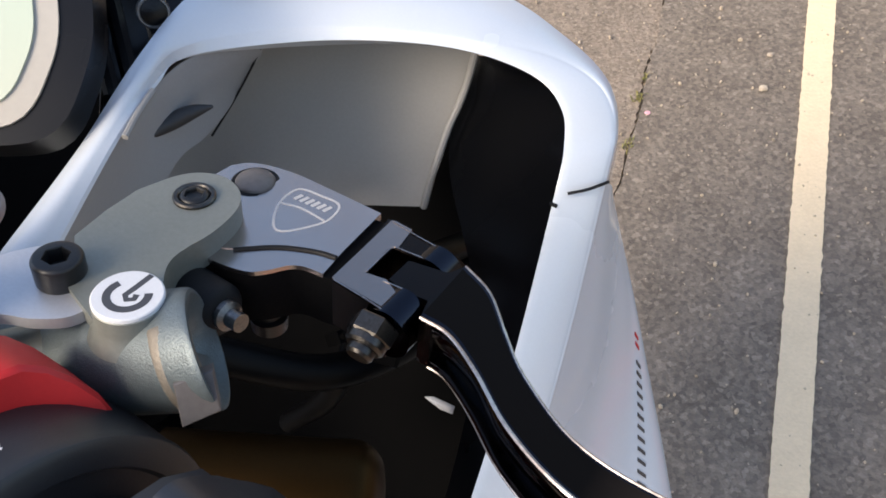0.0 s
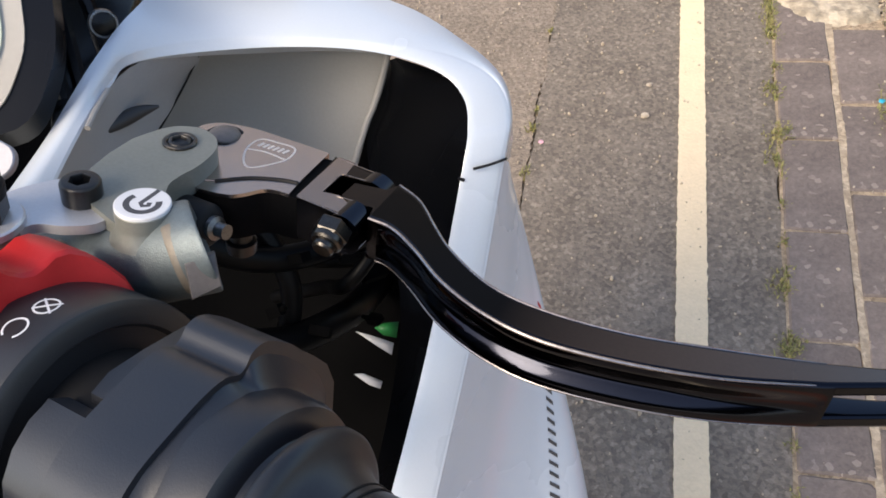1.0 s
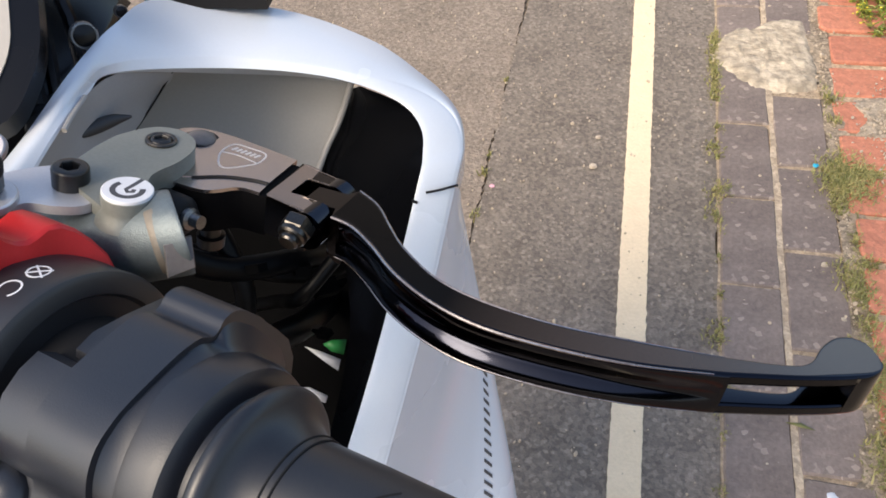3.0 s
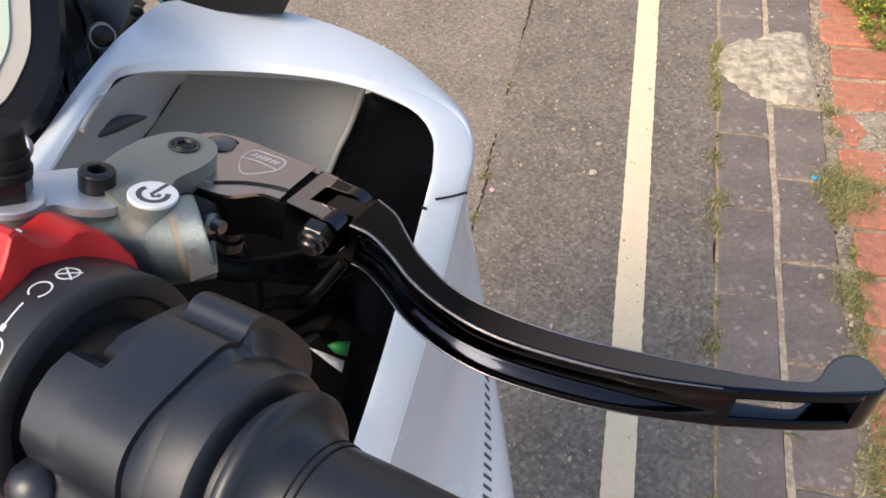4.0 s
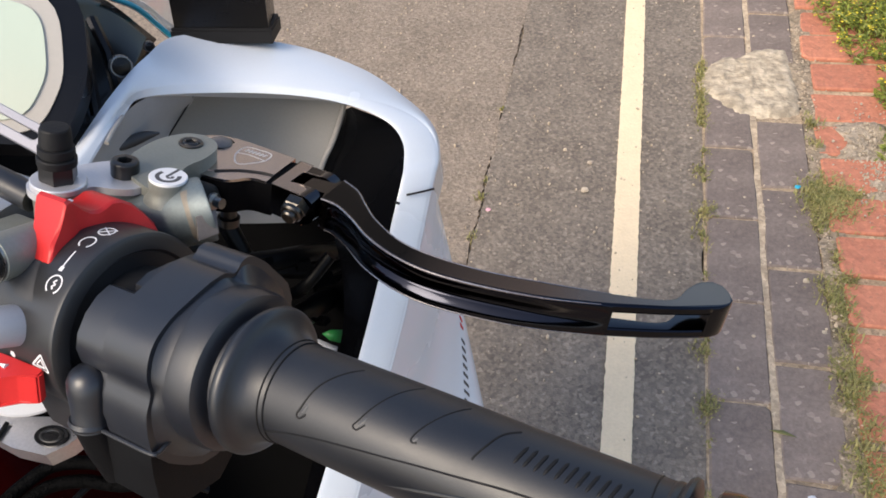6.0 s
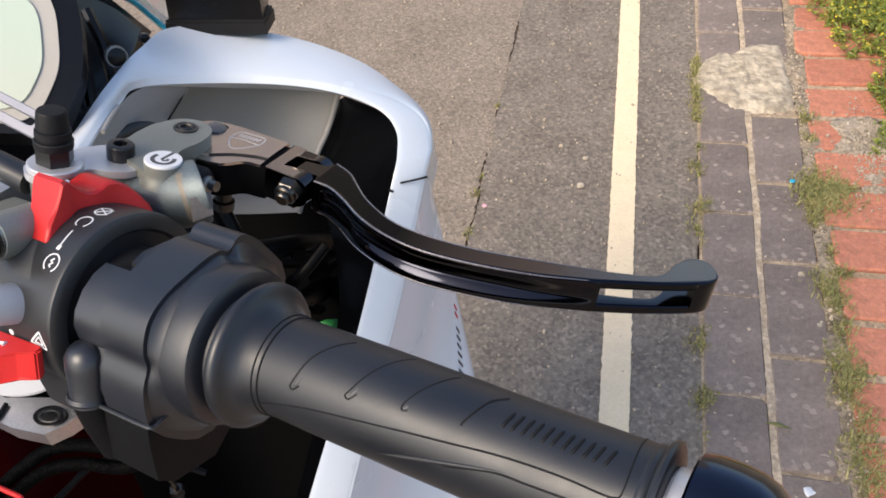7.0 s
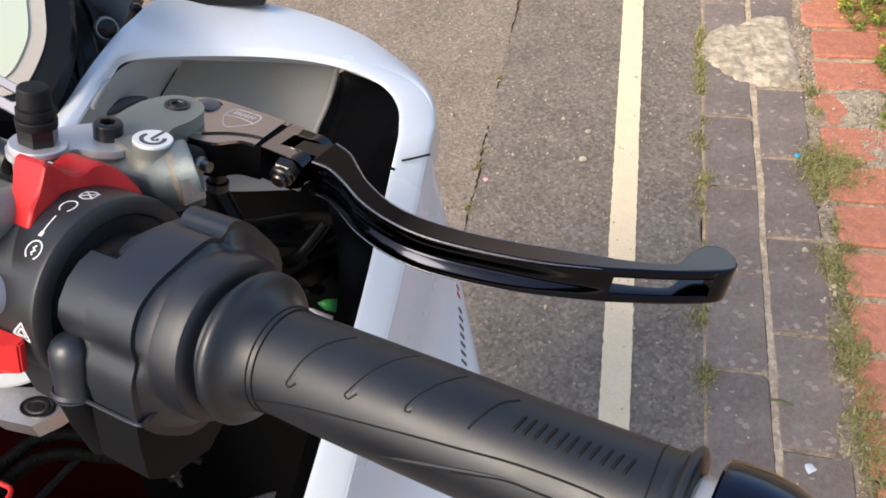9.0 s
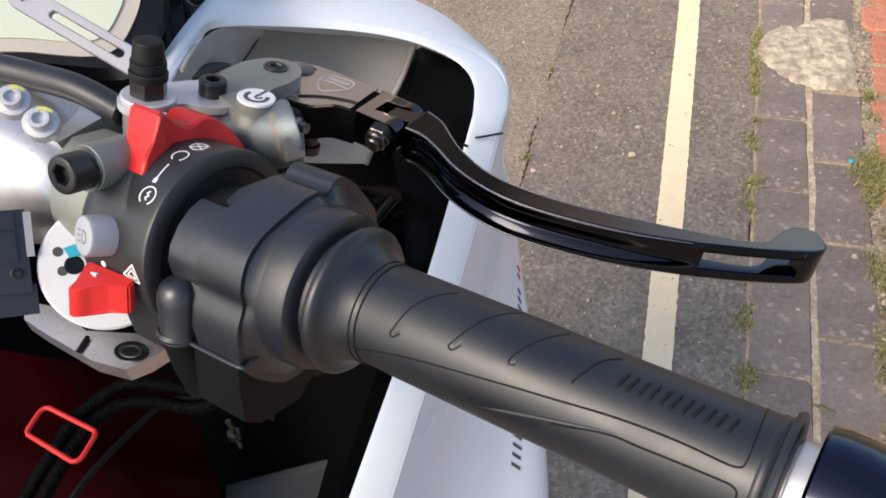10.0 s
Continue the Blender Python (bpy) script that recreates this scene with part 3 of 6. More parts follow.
part("edge_strip", tube(spline(edge_line, 6), 0.0017, 8), LINER, motorcycle, "pale edge between liner and black panel", scale=1)
seam = [Vector(q) for q in ((-0.220, 0.375, 0.947), (-0.232, 0.375, 0.932), (-0.242, 0.366, 0.920), (-0.246, 0.349, 0.916))]
part("seam", tube(spline(seam, 6), 0.0005, 6), BLACK_MATT, motorcycle, scale=1)
slit = [Vector(q) for q in ((-0.099, 0.353, 0.898), (-0.092, 0.356, 0.898), (-0.086, 0.364, 0.894))]
part("panel_gap", tube(spline(slit, 6), 0.0006, 6), BLACK_MATT, motorcycle, "dark panel gap", scale=1)
clip = [Vector(q) for q in ((-0.2322, 0.3025, 0.9655), (-0.2338, 0.3130, 0.9652), (-0.2362, 0.3270, 0.9632))]
part("lip_clip", tube(spline(clip, 5), 0.0012, 8), LINER, cheek, "pale grey clip under the lip", scale=1)

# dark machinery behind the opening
# Added sheet closing the opening from behind; its black stands for deep shade.
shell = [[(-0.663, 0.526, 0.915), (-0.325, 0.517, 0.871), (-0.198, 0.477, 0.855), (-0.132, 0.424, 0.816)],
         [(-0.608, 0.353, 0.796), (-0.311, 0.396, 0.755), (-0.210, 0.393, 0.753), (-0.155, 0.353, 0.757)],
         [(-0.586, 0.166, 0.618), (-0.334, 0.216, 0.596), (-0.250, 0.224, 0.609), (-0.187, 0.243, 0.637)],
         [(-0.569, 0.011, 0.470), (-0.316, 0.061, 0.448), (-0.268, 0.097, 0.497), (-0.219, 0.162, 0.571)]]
part("inner_shell", sheet(shell, 6, 6), CAVITY, motorcycle, "dark sheet added for the deep shade behind the bars", scale=1)
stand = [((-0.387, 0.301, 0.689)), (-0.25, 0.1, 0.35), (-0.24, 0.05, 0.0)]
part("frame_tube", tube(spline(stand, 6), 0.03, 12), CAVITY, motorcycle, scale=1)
part("gold_fork", tube(spline([(-0.230, 0.223, 0.862), (-0.178, 0.237, 0.847), (-0.162, 0.242, 0.842), (-0.155, 0.244, 0.840), (-0.151, 0.245, 0.839)], 5), [0.020] * 10 + [0.0198, 0.0193, 0.0186, 0.0178, 0.0168, 0.0158, 0.0145, 0.013, 0.011, 0.008, 0.003], 32), GOLD, motorcycle, "gold fork part, deep shade put into its colour", scale=1)
for pts, r in (([(-0.225, 0.300, 0.905), (-0.196, 0.318, 0.868), (-0.170, 0.352, 0.842), (-0.160, 0.400, 0.800)], 0.0065),
               ([(-0.230, 0.270, 0.880), (-0.196, 0.290, 0.838), (-0.176, 0.330, 0.806), (-0.176, 0.380, 0.770)], 0.0080),
               ([(-0.205, 0.335, 0.888), (-0.190, 0.318, 0.846), (-0.205, 0.296, 0.806), (-0.240, 0.290, 0.770)], 0.0055),
               ([(-0.152, 0.350, 0.846), (-0.170, 0.336, 0.828), (-0.196, 0.352, 0.800), (-0.235, 0.360, 0.775)], 0.0040),
               ([(-0.240, 0.345, 0.850), (-0.205, 0.352, 0.826), (-0.172, 0.366, 0.812), (-0.150, 0.392, 0.806)], 0.0045)):
    part("hose", tube(spline(pts, 8), r, 14), HOSE, motorcycle, "black hose", scale=1)
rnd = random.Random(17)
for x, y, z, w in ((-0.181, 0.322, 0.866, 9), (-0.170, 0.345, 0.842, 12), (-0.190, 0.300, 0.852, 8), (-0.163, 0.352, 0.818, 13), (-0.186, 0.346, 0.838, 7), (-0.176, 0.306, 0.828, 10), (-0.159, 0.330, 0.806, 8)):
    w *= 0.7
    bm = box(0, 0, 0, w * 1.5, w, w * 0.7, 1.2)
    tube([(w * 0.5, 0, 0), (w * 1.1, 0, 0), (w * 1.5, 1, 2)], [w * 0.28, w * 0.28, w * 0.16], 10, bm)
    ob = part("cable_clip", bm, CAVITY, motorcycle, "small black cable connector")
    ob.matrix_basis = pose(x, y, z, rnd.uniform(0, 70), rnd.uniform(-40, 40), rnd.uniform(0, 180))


def tag(name, points, material, label):
    """A thin flat label cut to a few corners."""
    bm = bmesh.new()
    bm.faces.new([bm.verts.new(q) for q in points])
    thicken(part(name, bm, material, motorcycle, label, scale=1), 0.0006)


tag("label_plate", [(-0.182, 0.344, 0.770), (-0.173, 0.344, 0.767), (-0.161, 0.344, 0.761), (-0.162, 0.339, 0.756), (-0.169, 0.340, 0.762)], INK, "white warning label")
tag("label_plate", [(-0.180, 0.323, 0.758), (-0.175, 0.324, 0.758), (-0.165, 0.324, 0.751), (-0.166, 0.321, 0.748), (-0.172, 0.321, 0.751)], INK, "white warning label")
tag("green_tag", [(-0.173, 0.350, 0.766), (-0.168, 0.353, 0.767), (-0.160, 0.356, 0.765), (-0.161, 0.349, 0.759), (-0.168, 0.348, 0.762)], GREEN, "green tag")

tab = part("edge_tab", box(0, 0, 0, 3.0, 1.0, 1.2, 0.3), BLACK_MATT, motorcycle, "small black tab on the lip")
tab.matrix_basis = pose(-0.1040, 0.3495, 0.8948, 0, 0, -20)

# mirror foot on the hood
mirror = part("mirror_foot", slab([(-31, -14), (30, -14), (28, 16), (-27, 16)], 0, 7, 2.0, segments=3), BLACK_MATT, motorcycle, "black ribbed rubber mirror foot")
mirror.matrix_basis = frame_of((-0.222, 0.431, 0.946), (0.97, 0.13, -0.045), (0.04, 0.25, 0.96))
ob = part("mirror_stem", slab([(-29, -12), (28, -12), (25, 16), (-23, 16)], 8, 40, 5.0, segments=3), BLACK, mirror, "black mirror stem")
ob = part("mirror_stem", slab([(-30.5, -13.2), (29.5, -13.2), (27, 16.5), (-26, 16.5)], 6.5, 8.8, 0.6), BLACK_MATT, mirror, "rubber rib")

# wind screen, dash and their stays
ws = [[(-0.293, 0.430, 0.971), (-0.288, 0.445, 0.955), (-0.288, 0.460, 0.934), (-0.284, 0.467, 0.919)], [(-0.299, 0.458, 0.970), (-0.300, 0.496, 0.949), (-0.297, 0.523, 0.918), (-0.294, 0.536, 0.901)]]
pane = thicken(part("wind_screen", sheet(ws, 6, 4), SHIELD, motorcycle, "clear wind screen with a blue edge", scale=1), 0.003)
pane.visible_shadow = False
part("screen_edge", tube(spline(ws[0], 6), 0.0016, 8), TEAL, pane, scale=1)
stay = [[(-0.304, 0.402, 0.990), (-0.298, 0.429, 0.971), (-0.279, 0.441, 0.935)], [(-0.290, 0.371, 0.957), (-0.283, 0.393, 0.947), (-0.274, 0.403, 0.940)], [(-0.283, 0.333, 0.934), (-0.278, 0.345, 0.936), (-0.273, 0.359, 0.941)]]
thicken(part("stay", sheet(stay, 6, 6), BLACK, motorcycle, "black instrument stay", scale=1), 0.004)
for a, b in ((((-0.284, 0.395, 0.977)), ((-0.265, 0.366, 0.944))), (((-0.287, 0.383, 0.981)), ((-0.270, 0.349, 0.945))), (((-0.291, 0.371, 0.978)), ((-0.274, 0.341, 0.945)))):
    part("stay_rib", tube([a, (Vector(a) + Vector(b)) / 2 + Vector((0.003, 0, 0.004)), b], 0.0035, 8), BLACK, motorcycle, scale=1)
for p, r in (((-0.2483, 0.3573, 0.9724), 6.0), ((-0.2631, 0.4085, 0.9510), 3.3)):
    ob = part("screw_cap", lathe([(r * 0.7, -6), (r, -5), (r, -0.5), (r * 0.94, 0), (r * 0.84, 0), (r * 0.8, -0.5), (r * 0.8, -2)], 32), STEEL, motorcycle, "round cap with a bright steel rim")
    ob.matrix_basis = look(p, (0.10, 0.02, 1.15)) @ pose(0, 0, 0, 0, 180, 0)
    part("cap_face", lathe([(r * 0.82, -3), (r * 0.82, -0.5), (r * 0.5, -0.1), (0, 0)], 32), BLACK, ob, "black face")

dash = thing("instrument_panel", "black instrument panel with a pale green display", "dashboard")
dash.matrix_world = frame_of((-0.280, 0.315, 1.000), (0.90, 0.30, -0.25), (0.20, -0.45, 0.87))
case = spline([(26, 8), (25, -14), (14, -33), (-20, -36), (-70, -34), (-72, 36), (-20, 44), (16, 38)], 5, closed=True)
part("bezel", slab([q[:2] for q in [Vector((c.x * 1.0 + 11, c.y * 1.12, 0)) for c in case]], -16, -1, 3.0, segments=3), BLACK, dash, "black bezel")
part("frame", slab([q[:2] for q in case], -4, 0, 0.8), surface("beige_plastic", (0.42, 0.39, 0.34), 0.5, other=(0.36, 0.33, 0.29), bump=0.05), dash, "pale inner frame")
part("display", slab([q[:2] for q in [Vector((c.x * 0.86 - 4, c.y * 0.82, 0)) for c in case]], -1, 1.0, 0.4), SCREEN, dash, "pale green display")

# ---------------------------------------------------------------- master cylinder
LT, LH = 0.055, -6.0           # the lever's top lies a little below the clevis and rises outwards


def up_by(p):
    return LH + LT * p[0]


master = thing("brake_master_cylinder", "grey-green cast brake master cylinder with a clevis plate", "brake cylinder", LEVER)
ends = [(-10.2, -23.2), (-11.4, -14), (-11.4, -5.2)] + [q[:2] for q in spline([(-11.4, -5.2), (-8.6, 3.0), (-5, 7.4), (0.5, 9.2), (6, 7.4), (9.4, 3.4), (10.8, -2), (11.0, -8), (10.2, -13), (10.4, -18), (13.5, -23), (20.5, -30)], 4)][1:] + [(12, -38), (0, -34), (-6, -27)]
part("clevis", slab(ends, -7.5, 0, 1.0, segments=3), CAST, master, "machined clevis plate")
# the cast barrel: its outer end is cut off slantwise
a0, a1 = Vector((27.0, -27.2, -6.5)), Vector((-12.2, -37.0, -25.6))
run = (a1 - a0).normalized()
out_ = (Vector((145, -181, 122)) - a0)
out_ = (out_ - run * out_.dot(run)).normalized()
across = run.cross(out_)
cut, cut_at = Vector((-0.657, -0.711, -0.249)), 2.72
rings = []
for back, r in ((5.0, 4.0), (1.6, 8.5), (-0.2, 10.6), (-0.1, 11.4), (0.6, 11.7), (2.0, 11.8), (14.0, 12.0), (60.0, 12.2), (62.0, 10.0)):
    ring = []
    for k in range(64):
        w = a0 + (out_ * math.cos(math.pi * k / 32) + across * math.sin(math.pi * k / 32)) * r
        far_ = (cut_at - w.dot(cut)) / run.dot(cut)
        ring.append(w + run * (max(far_, -14.0) + back))
    rings.append(ring)
bm = bmesh.new()
bridge(bm, rings)
part("barrel", bm, ROUGH_CAST, master, "rough cast barrel")
rim = []
for k in range(-26, 19):
    w = a0 + (out_ * math.cos(math.pi * k / 64) + across * math.sin(math.pi * k / 64)) * 7.9
    rim.append(w + run * (max((cut_at - w.dot(cut)) / run.dot(cut), -14.0) + 6.2))
part("rib", tube(rim, [4.25 * min(1.0, 0.75 + min(i, len(rim) - 1 - i) / 24) for i in range(len(rim))], 12), TAN_CAST, master, "stained cast rib")
part("web", slab([(12.0, -21), (14.5, -26), (13, -31), (4, -34), (-6, -30), (-8, -24)], -14, -1.2, 2.0, segments=3), CAST, master)
bm = tube([(10, -14, -12.5), (19.0, -15.4, -10.9), (20.2, -15.6, -10.7), (21.4, -15.8, -10.5)], [6.4, 6.0, 5.0, 3.0], 32)
part("boot", bm, BLACK_MATT, master, "black rubber boot")
bm = tube([(20, -15.5, -10.6), (22.5, -15.9, -10.2), (23.0, -16.0, -10.1), (26, -16.4, -9.7)], [3.2, 3.2, 2.0, 2.0], 20)
part("push_rod", bm, STEEL, master, "steel push rod")
lug = [Vector(q) for q in ((31.2, -39.3, -2.6), (35.7, -34.0, -0.9), (38.5, -36.0, -8.1), (34.1, -41.4, -10.2))]
face = (lug[1] - lug[0]).cross(lug[3] - lug[0]).normalized()
face = face if face.dot(out_) > 0 else -face
lug[2] -= face * (lug[2] - lug[0]).dot(face)
bm = bmesh.new()
bridge(bm, [[q - face * 3.5 for q in lug], [q - face * 0.3 for q in lug], [q.lerp(sum(lug, Vector()) / 4, 0.06) for q in lug]])
part("lug", bm, BARE_ALLOY, master, "bare machined lug", smooth=False)
part("boss", lathe([(8.6, -5.0), (7.4, -2.6), (6.9, -1.2), (6.7, 0), (6.7, 3.0), (6.3, 3.5), (0, 3.5)], 44, at=(14.4, -32.0, 0)), CAST, master, "raised boss")
part("badge", lathe([(6.55, 2.6), (6.55, 3.9), (6.3, 4.1), (0, 4.1)], 48, at=(14.4, -32.0, 0)), INK, master, "white round badge")
put = lambda u, v, h: (14.4 + u, -32.0 + v, 4.08 + h)
bm = stroke(arc(0.1, -0.1, 3.7, 158, 402, 36), 1.5, put, 0.05)
stroke([(-0.2, 6.2), (-0.2, 1.8), (-0.3, -0.3), (0.8, -1.1), (1.8, -0.2), (1.3, 0.9)], 1.2, put, 0.05, bm)
part("badge_mark", bm, DARK_INK, master, "dark groove")
# pivot screw
bm = lathe([(4.6, -1), (4.6, 0.5), (4.3, 0.8), (3.6, 0.8), (3.3, 0.5), (3.2, -1)], 40)
part("pivot_rim", bm, NUT_STEEL, master, "dull steel pivot rim")
socket_screw("pivot_screw", "dark hexagon socket pivot screw in the clevis", LEVER @ pose(0, 0, -0.0025), 3.3, 3.5, 2.0, deep=0.8)
part("column", lathe([(6.5, -34), (8.4, -30), (8.6, -4), (8.4, -2)], 44, at=(-15.2, -51.5, 0)), CAST, master, "hose column")
bm = tube([(-15.2, -51.5, -20), (-10, -46, -19), (0, -36, -17)], [8.4, 8, 8], 24)
part("bridge", bm, CAST, master)

brk = [q[:2] for q in spline([(-24.5, -53), (-21.5, -40), (-14.5, -27.6), (-7, -24.6), (1.2, -26.6), (5.8, -32), (5.2, -38.2), (0, -42.6), (-6.5, -46), (-8, -55), (-15, -61), (-22, -59)], 5, closed=True)]
bracket = thing("reservoir_bracket", "satin alloy bracket bolted to the master cylinder", "bracket", LEVER)
part("plate", slab(brk, -4.2, -1.6, 0.5), SILVER, bracket)
socket_screw("bracket_screw", "black cap screw on the alloy bracket", LEVER @ pose(-0.0040, -0.0320, -0.0018), 4.9, 6.0, 2.5)
bleed = thing("bleed_nipple", "black rubber capped bleed nipple on a silver washer", "bleed nipple", LEVER @ pose(-0.0152, -0.0515, 0))
part("washer", lathe([(5.0, -2.0), (8.7, -2.0), (9.2, -1.5), (9.2, 0.2), (8.8, 0.6), (5.0, 0.6)], 48), SILVER, bleed, "silver washer")
bm = bmesh.new()
bridge(bm, [hex_ring(5.9, 0.6), hex_ring(6.3, 1.2), hex_ring(6.3, 6.4), hex_ring(5.6, 7.0)])
part("hexagon", bm, BOLT, bleed, "black hexagon")
part("cap", lathe([(5.6, 6.4), (6.4, 6.6), (6.5, 9.0), (6.2, 9.4), (5.3, 9.6), (5.3, 10.3), (6.0, 10.6), (5.9, 12.8), (5.6, 13.0), (5.0, 13.2), (5.0, 13.7), (5.4, 13.9), (4.9, 19.3), (4.5, 19.9), (4.2, 20.0), (0, 20.0)], 40), BLACK_MATT, bleed, "rubber cap")

# ---------------------------------------------------------------- brake lever
lever = thing("brake_lever", "black anodised folding brake lever with a slotted tip", "brake lever", LEVER)


def raised(bm):
    for q in bm.verts:
        q.co.z += up_by(q.co)
    return bm


root = [q[:2] for q in spline([(-8, 20.0), (-5.0, 23.2), (0.5, 24.9), (8, 25.4), (15.8, 24.8), (25, 24.0), (32.6, 23.2)], 4)] + [(33.4, 5.8)] + [q[:2] for q in spline([(28.6, 5.1), (21, 2.0), (13.6, -3.6), (4, -6), (-6, 0), (-9, 12)], 4)]
part("root", raised(slab(root, -1.8, 0, 0.4)), ANODISED_TOP, lever, "satin lever root, reflected light painted as pale brown")
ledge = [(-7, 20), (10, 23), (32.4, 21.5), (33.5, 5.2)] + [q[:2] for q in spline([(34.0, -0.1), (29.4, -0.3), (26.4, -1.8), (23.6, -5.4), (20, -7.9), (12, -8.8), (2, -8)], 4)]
part("ledge", raised(slab(ledge, -1.3, -0.2, 0.3)), ANODISED_TOP, lever, "satin ledge, reflected light painted as pale brown")
# Root and ledge lie almost flush; a black line paints the groove's shade.
line_ = [(13.6, -4.0), (20.8, 1.6), (28.5, 4.7), (33.4, 5.4)]
part("root_groove", raised(tube([(q[0], q[1], -0.1) for q in spline([(*q, 0) for q in line_], 6)], 0.55, 8)), BLACK_MATT, lever, "black line painting the shaded groove along the root")
under = [(-6, 19), (10, 22), (36.6, 22.0), (36.4, 0.4)] + [q[:2] for q in spline([(33.6, 0.1), (29.4, -0.1), (26.4, -1.6), (23.6, -5.2), (20, -7.7), (12, -8.5), (3, -7.6)], 4)]
part("lever_body", raised(slab(under, -14.5, -1.25, 0.4)), FLANK_SHADE, lever, "flank under the root, coloured near black for shade")
part("button", lathe([(4.7, -3), (4.7, 0.2), (4.3, 0.9), (3.4, 1.6), (2.0, 2.1), (0.8, 2.3), (0, 2.3)], 36, at=(1.4, 17.6, -5.9)), BARE_ALLOY, lever, "dark domed pivot button")
part("button_ring", lathe([(5.6, -1), (5.6, 0.14), (4.7, 0.14), (4.7, -1)], 36, at=(1.4, 17.6, -5.85)), BLACK_MATT, lever)


def section(f, n, top, bottom, groove=0.0, r=1.0):
    """A cross-section of the blade between its far and near edges."""
    f, n = Vector(f), Vector(n)
    d = (f - n)
    w = d.length
    d = d / w
    z0 = up_by((f + n) / 2)
    h = top - bottom
    pts = [(r * 0.1, top - r), (r * 0.4, top - r * 0.4), (r, top - 0.05), (w - r * 0.8, top), (w - r * 0.25, top - r * 0.25), (w, top - r), (w - 0.4, top - h * 0.5), (w, bottom + r), (w - r * 0.3, bottom + r * 0.3), (w - r, bottom),
           (r, bottom), (r * 0.3, bottom + r * 0.3), (0, bottom + r), (0.05 * groove, bottom + h * 0.25), (groove * 0.8, bottom + h * 0.35), (groove, bottom + h * 0.46), (groove * 0.85, bottom + h * 0.58), (groove * 0.4, bottom + h * 0.70), (groove * 0.1, top - h * 0.18)]
    return [Vector((n.x + d.x * u, n.y + d.y * u, z0 + z)) for u, z in pts]


FAR = [(57.5, 17.8), (65.7, 13.2), (74, 4.2), (81.5, -3.4), (94.5, -11.8), (108.5, -14.8), (127, -14.0), (146, -9.8), (164, -5.0), (168.5, -3.5)]
NEAR = [(57.5, -0.8), (64.5, -2.0), (73.5, -7.6), (84.5, -16.0), (98, -22.4), (112.5, -25.0), (131, -23.2), (149, -18.9), (166.5, -12.1), (170.5, -10.3)]
far, near = spline(FAR, 5), spline(NEAR, 5)
bm = bmesh.new()


def groove_at(i):
    return 2.7 * max(0.0, min(1.0, i / 9, (44 - i) / 12))


bridge(bm, [section(f, n, 0, -13, groove_at(i), 1.0) for i, (f, n) in enumerate(zip(far, near))])
rail_f = spline([(168.3, -3.6), (182, 1.4), (187.8, 6.0), (190.2, 14.5), (193.5, 20.8), (197.5, 23.6)], 4)
rail_n = spline([(170.3, -10.4), (183, -3.9), (188.4, -0.9), (192.2, 1.4), (196, 3.8), (200, 6.6)], 4)
bridge(bm, [section(f, n, 0, -3.4, 0, 1.0) for f, n in zip(rail_f, rail_n)])
bridge(bm, [section(f, n, -9.4, -13, 0, 0.9) for f, n in zip(rail_f, rail_n)])
tip_f = spline([(197.0, 23.4), (200.5, 22.8), (203.2, 19.6), (204.9, 15.5)], 4)
tip_n = spline([(199.5, 6.2), (202.5, 8.6), (204.4, 11.2), (205.2, 13.6)], 4)
bridge(bm, [section(f, n, 0, -13, 0, 1.0) for f, n in zip(tip_f, tip_n)])
part("blade", bm, ANODISED, lever, "glossy black blade with a long groove", sharp=70)
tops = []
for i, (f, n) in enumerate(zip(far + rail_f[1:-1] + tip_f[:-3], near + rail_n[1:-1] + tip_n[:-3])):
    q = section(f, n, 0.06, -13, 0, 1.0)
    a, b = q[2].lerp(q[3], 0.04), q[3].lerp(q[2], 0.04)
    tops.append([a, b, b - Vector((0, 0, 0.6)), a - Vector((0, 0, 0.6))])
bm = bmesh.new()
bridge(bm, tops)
part("blade_top", bm, BLADE_TOP, lever, "satin black top face, reflection painted paler towards the tip", sharp=25)
# Highlights of the rounded edges, drawn as pale tubes.
for k, r in ((1, 0.42), (4, 0.3), (11, 0.3)):
    line = [section(f, n, 0, -13, groove_at(i), 1.0)[k] for i, (f, n) in enumerate(zip(far, near))]
    line = [q + Vector((0, 0, 0.05)) for q in line[2 if k == 11 else 0:-1 if k == 4 else -5]]
    thin = [r * min(1.0, 0.25 + (len(line) - i) / 14) for i in range(len(line))]
    part("edge_glint", tube(line, thin, 6), EDGE_GLINT, lever, "thin pale line painting the edge's highlight")
# Thin paler plate: light reflected by the block's top, put into colour.
part("knuckle_top", raised(slab([(36.3, -0.1), (51.0, -2.2), (50.2, 2.6), (46.0, 5.2), (41.2, 4.7), (40.9, 13.4), (42.4, 15.4), (41.6, 21.9), (37.0, 22.6), (36.0, 22.4)], -0.5, 0.0, 0.15)), KNUCKLE_TOP, lever, "top of the hinge block, painted paler for reflected light")
part("knuckle", raised(slab([(36.8, -0.8), (51.6, -3.2), (51.8, 4.7), (41.4, 5.2), (41.6, 14.4), (50.4, 14.6), (50.2, 19.8), (36.4, 22.4), (35.0, 22.6), (36.9, 6.0)], -12.5, -0.2, 0.45)), HINGE, lever, "dark forked hinge block")
part("tongue", raised(slab([(46.2, 5.8), (51.4, 4.4), (56.2, 4.6), (57.6, -0.8), (60.5, -1.2), (60.5, 16.6), (57.4, 17.8), (55.4, 14.0), (46.4, 13.0)], -12.0, -0.35, 0.4)), HINGE, lever, "brown-black hinge tongue")
bm = tube([(51.2, -3.3, -8.9), (51.4, 4.7, -8.9)], 5.9, 36)
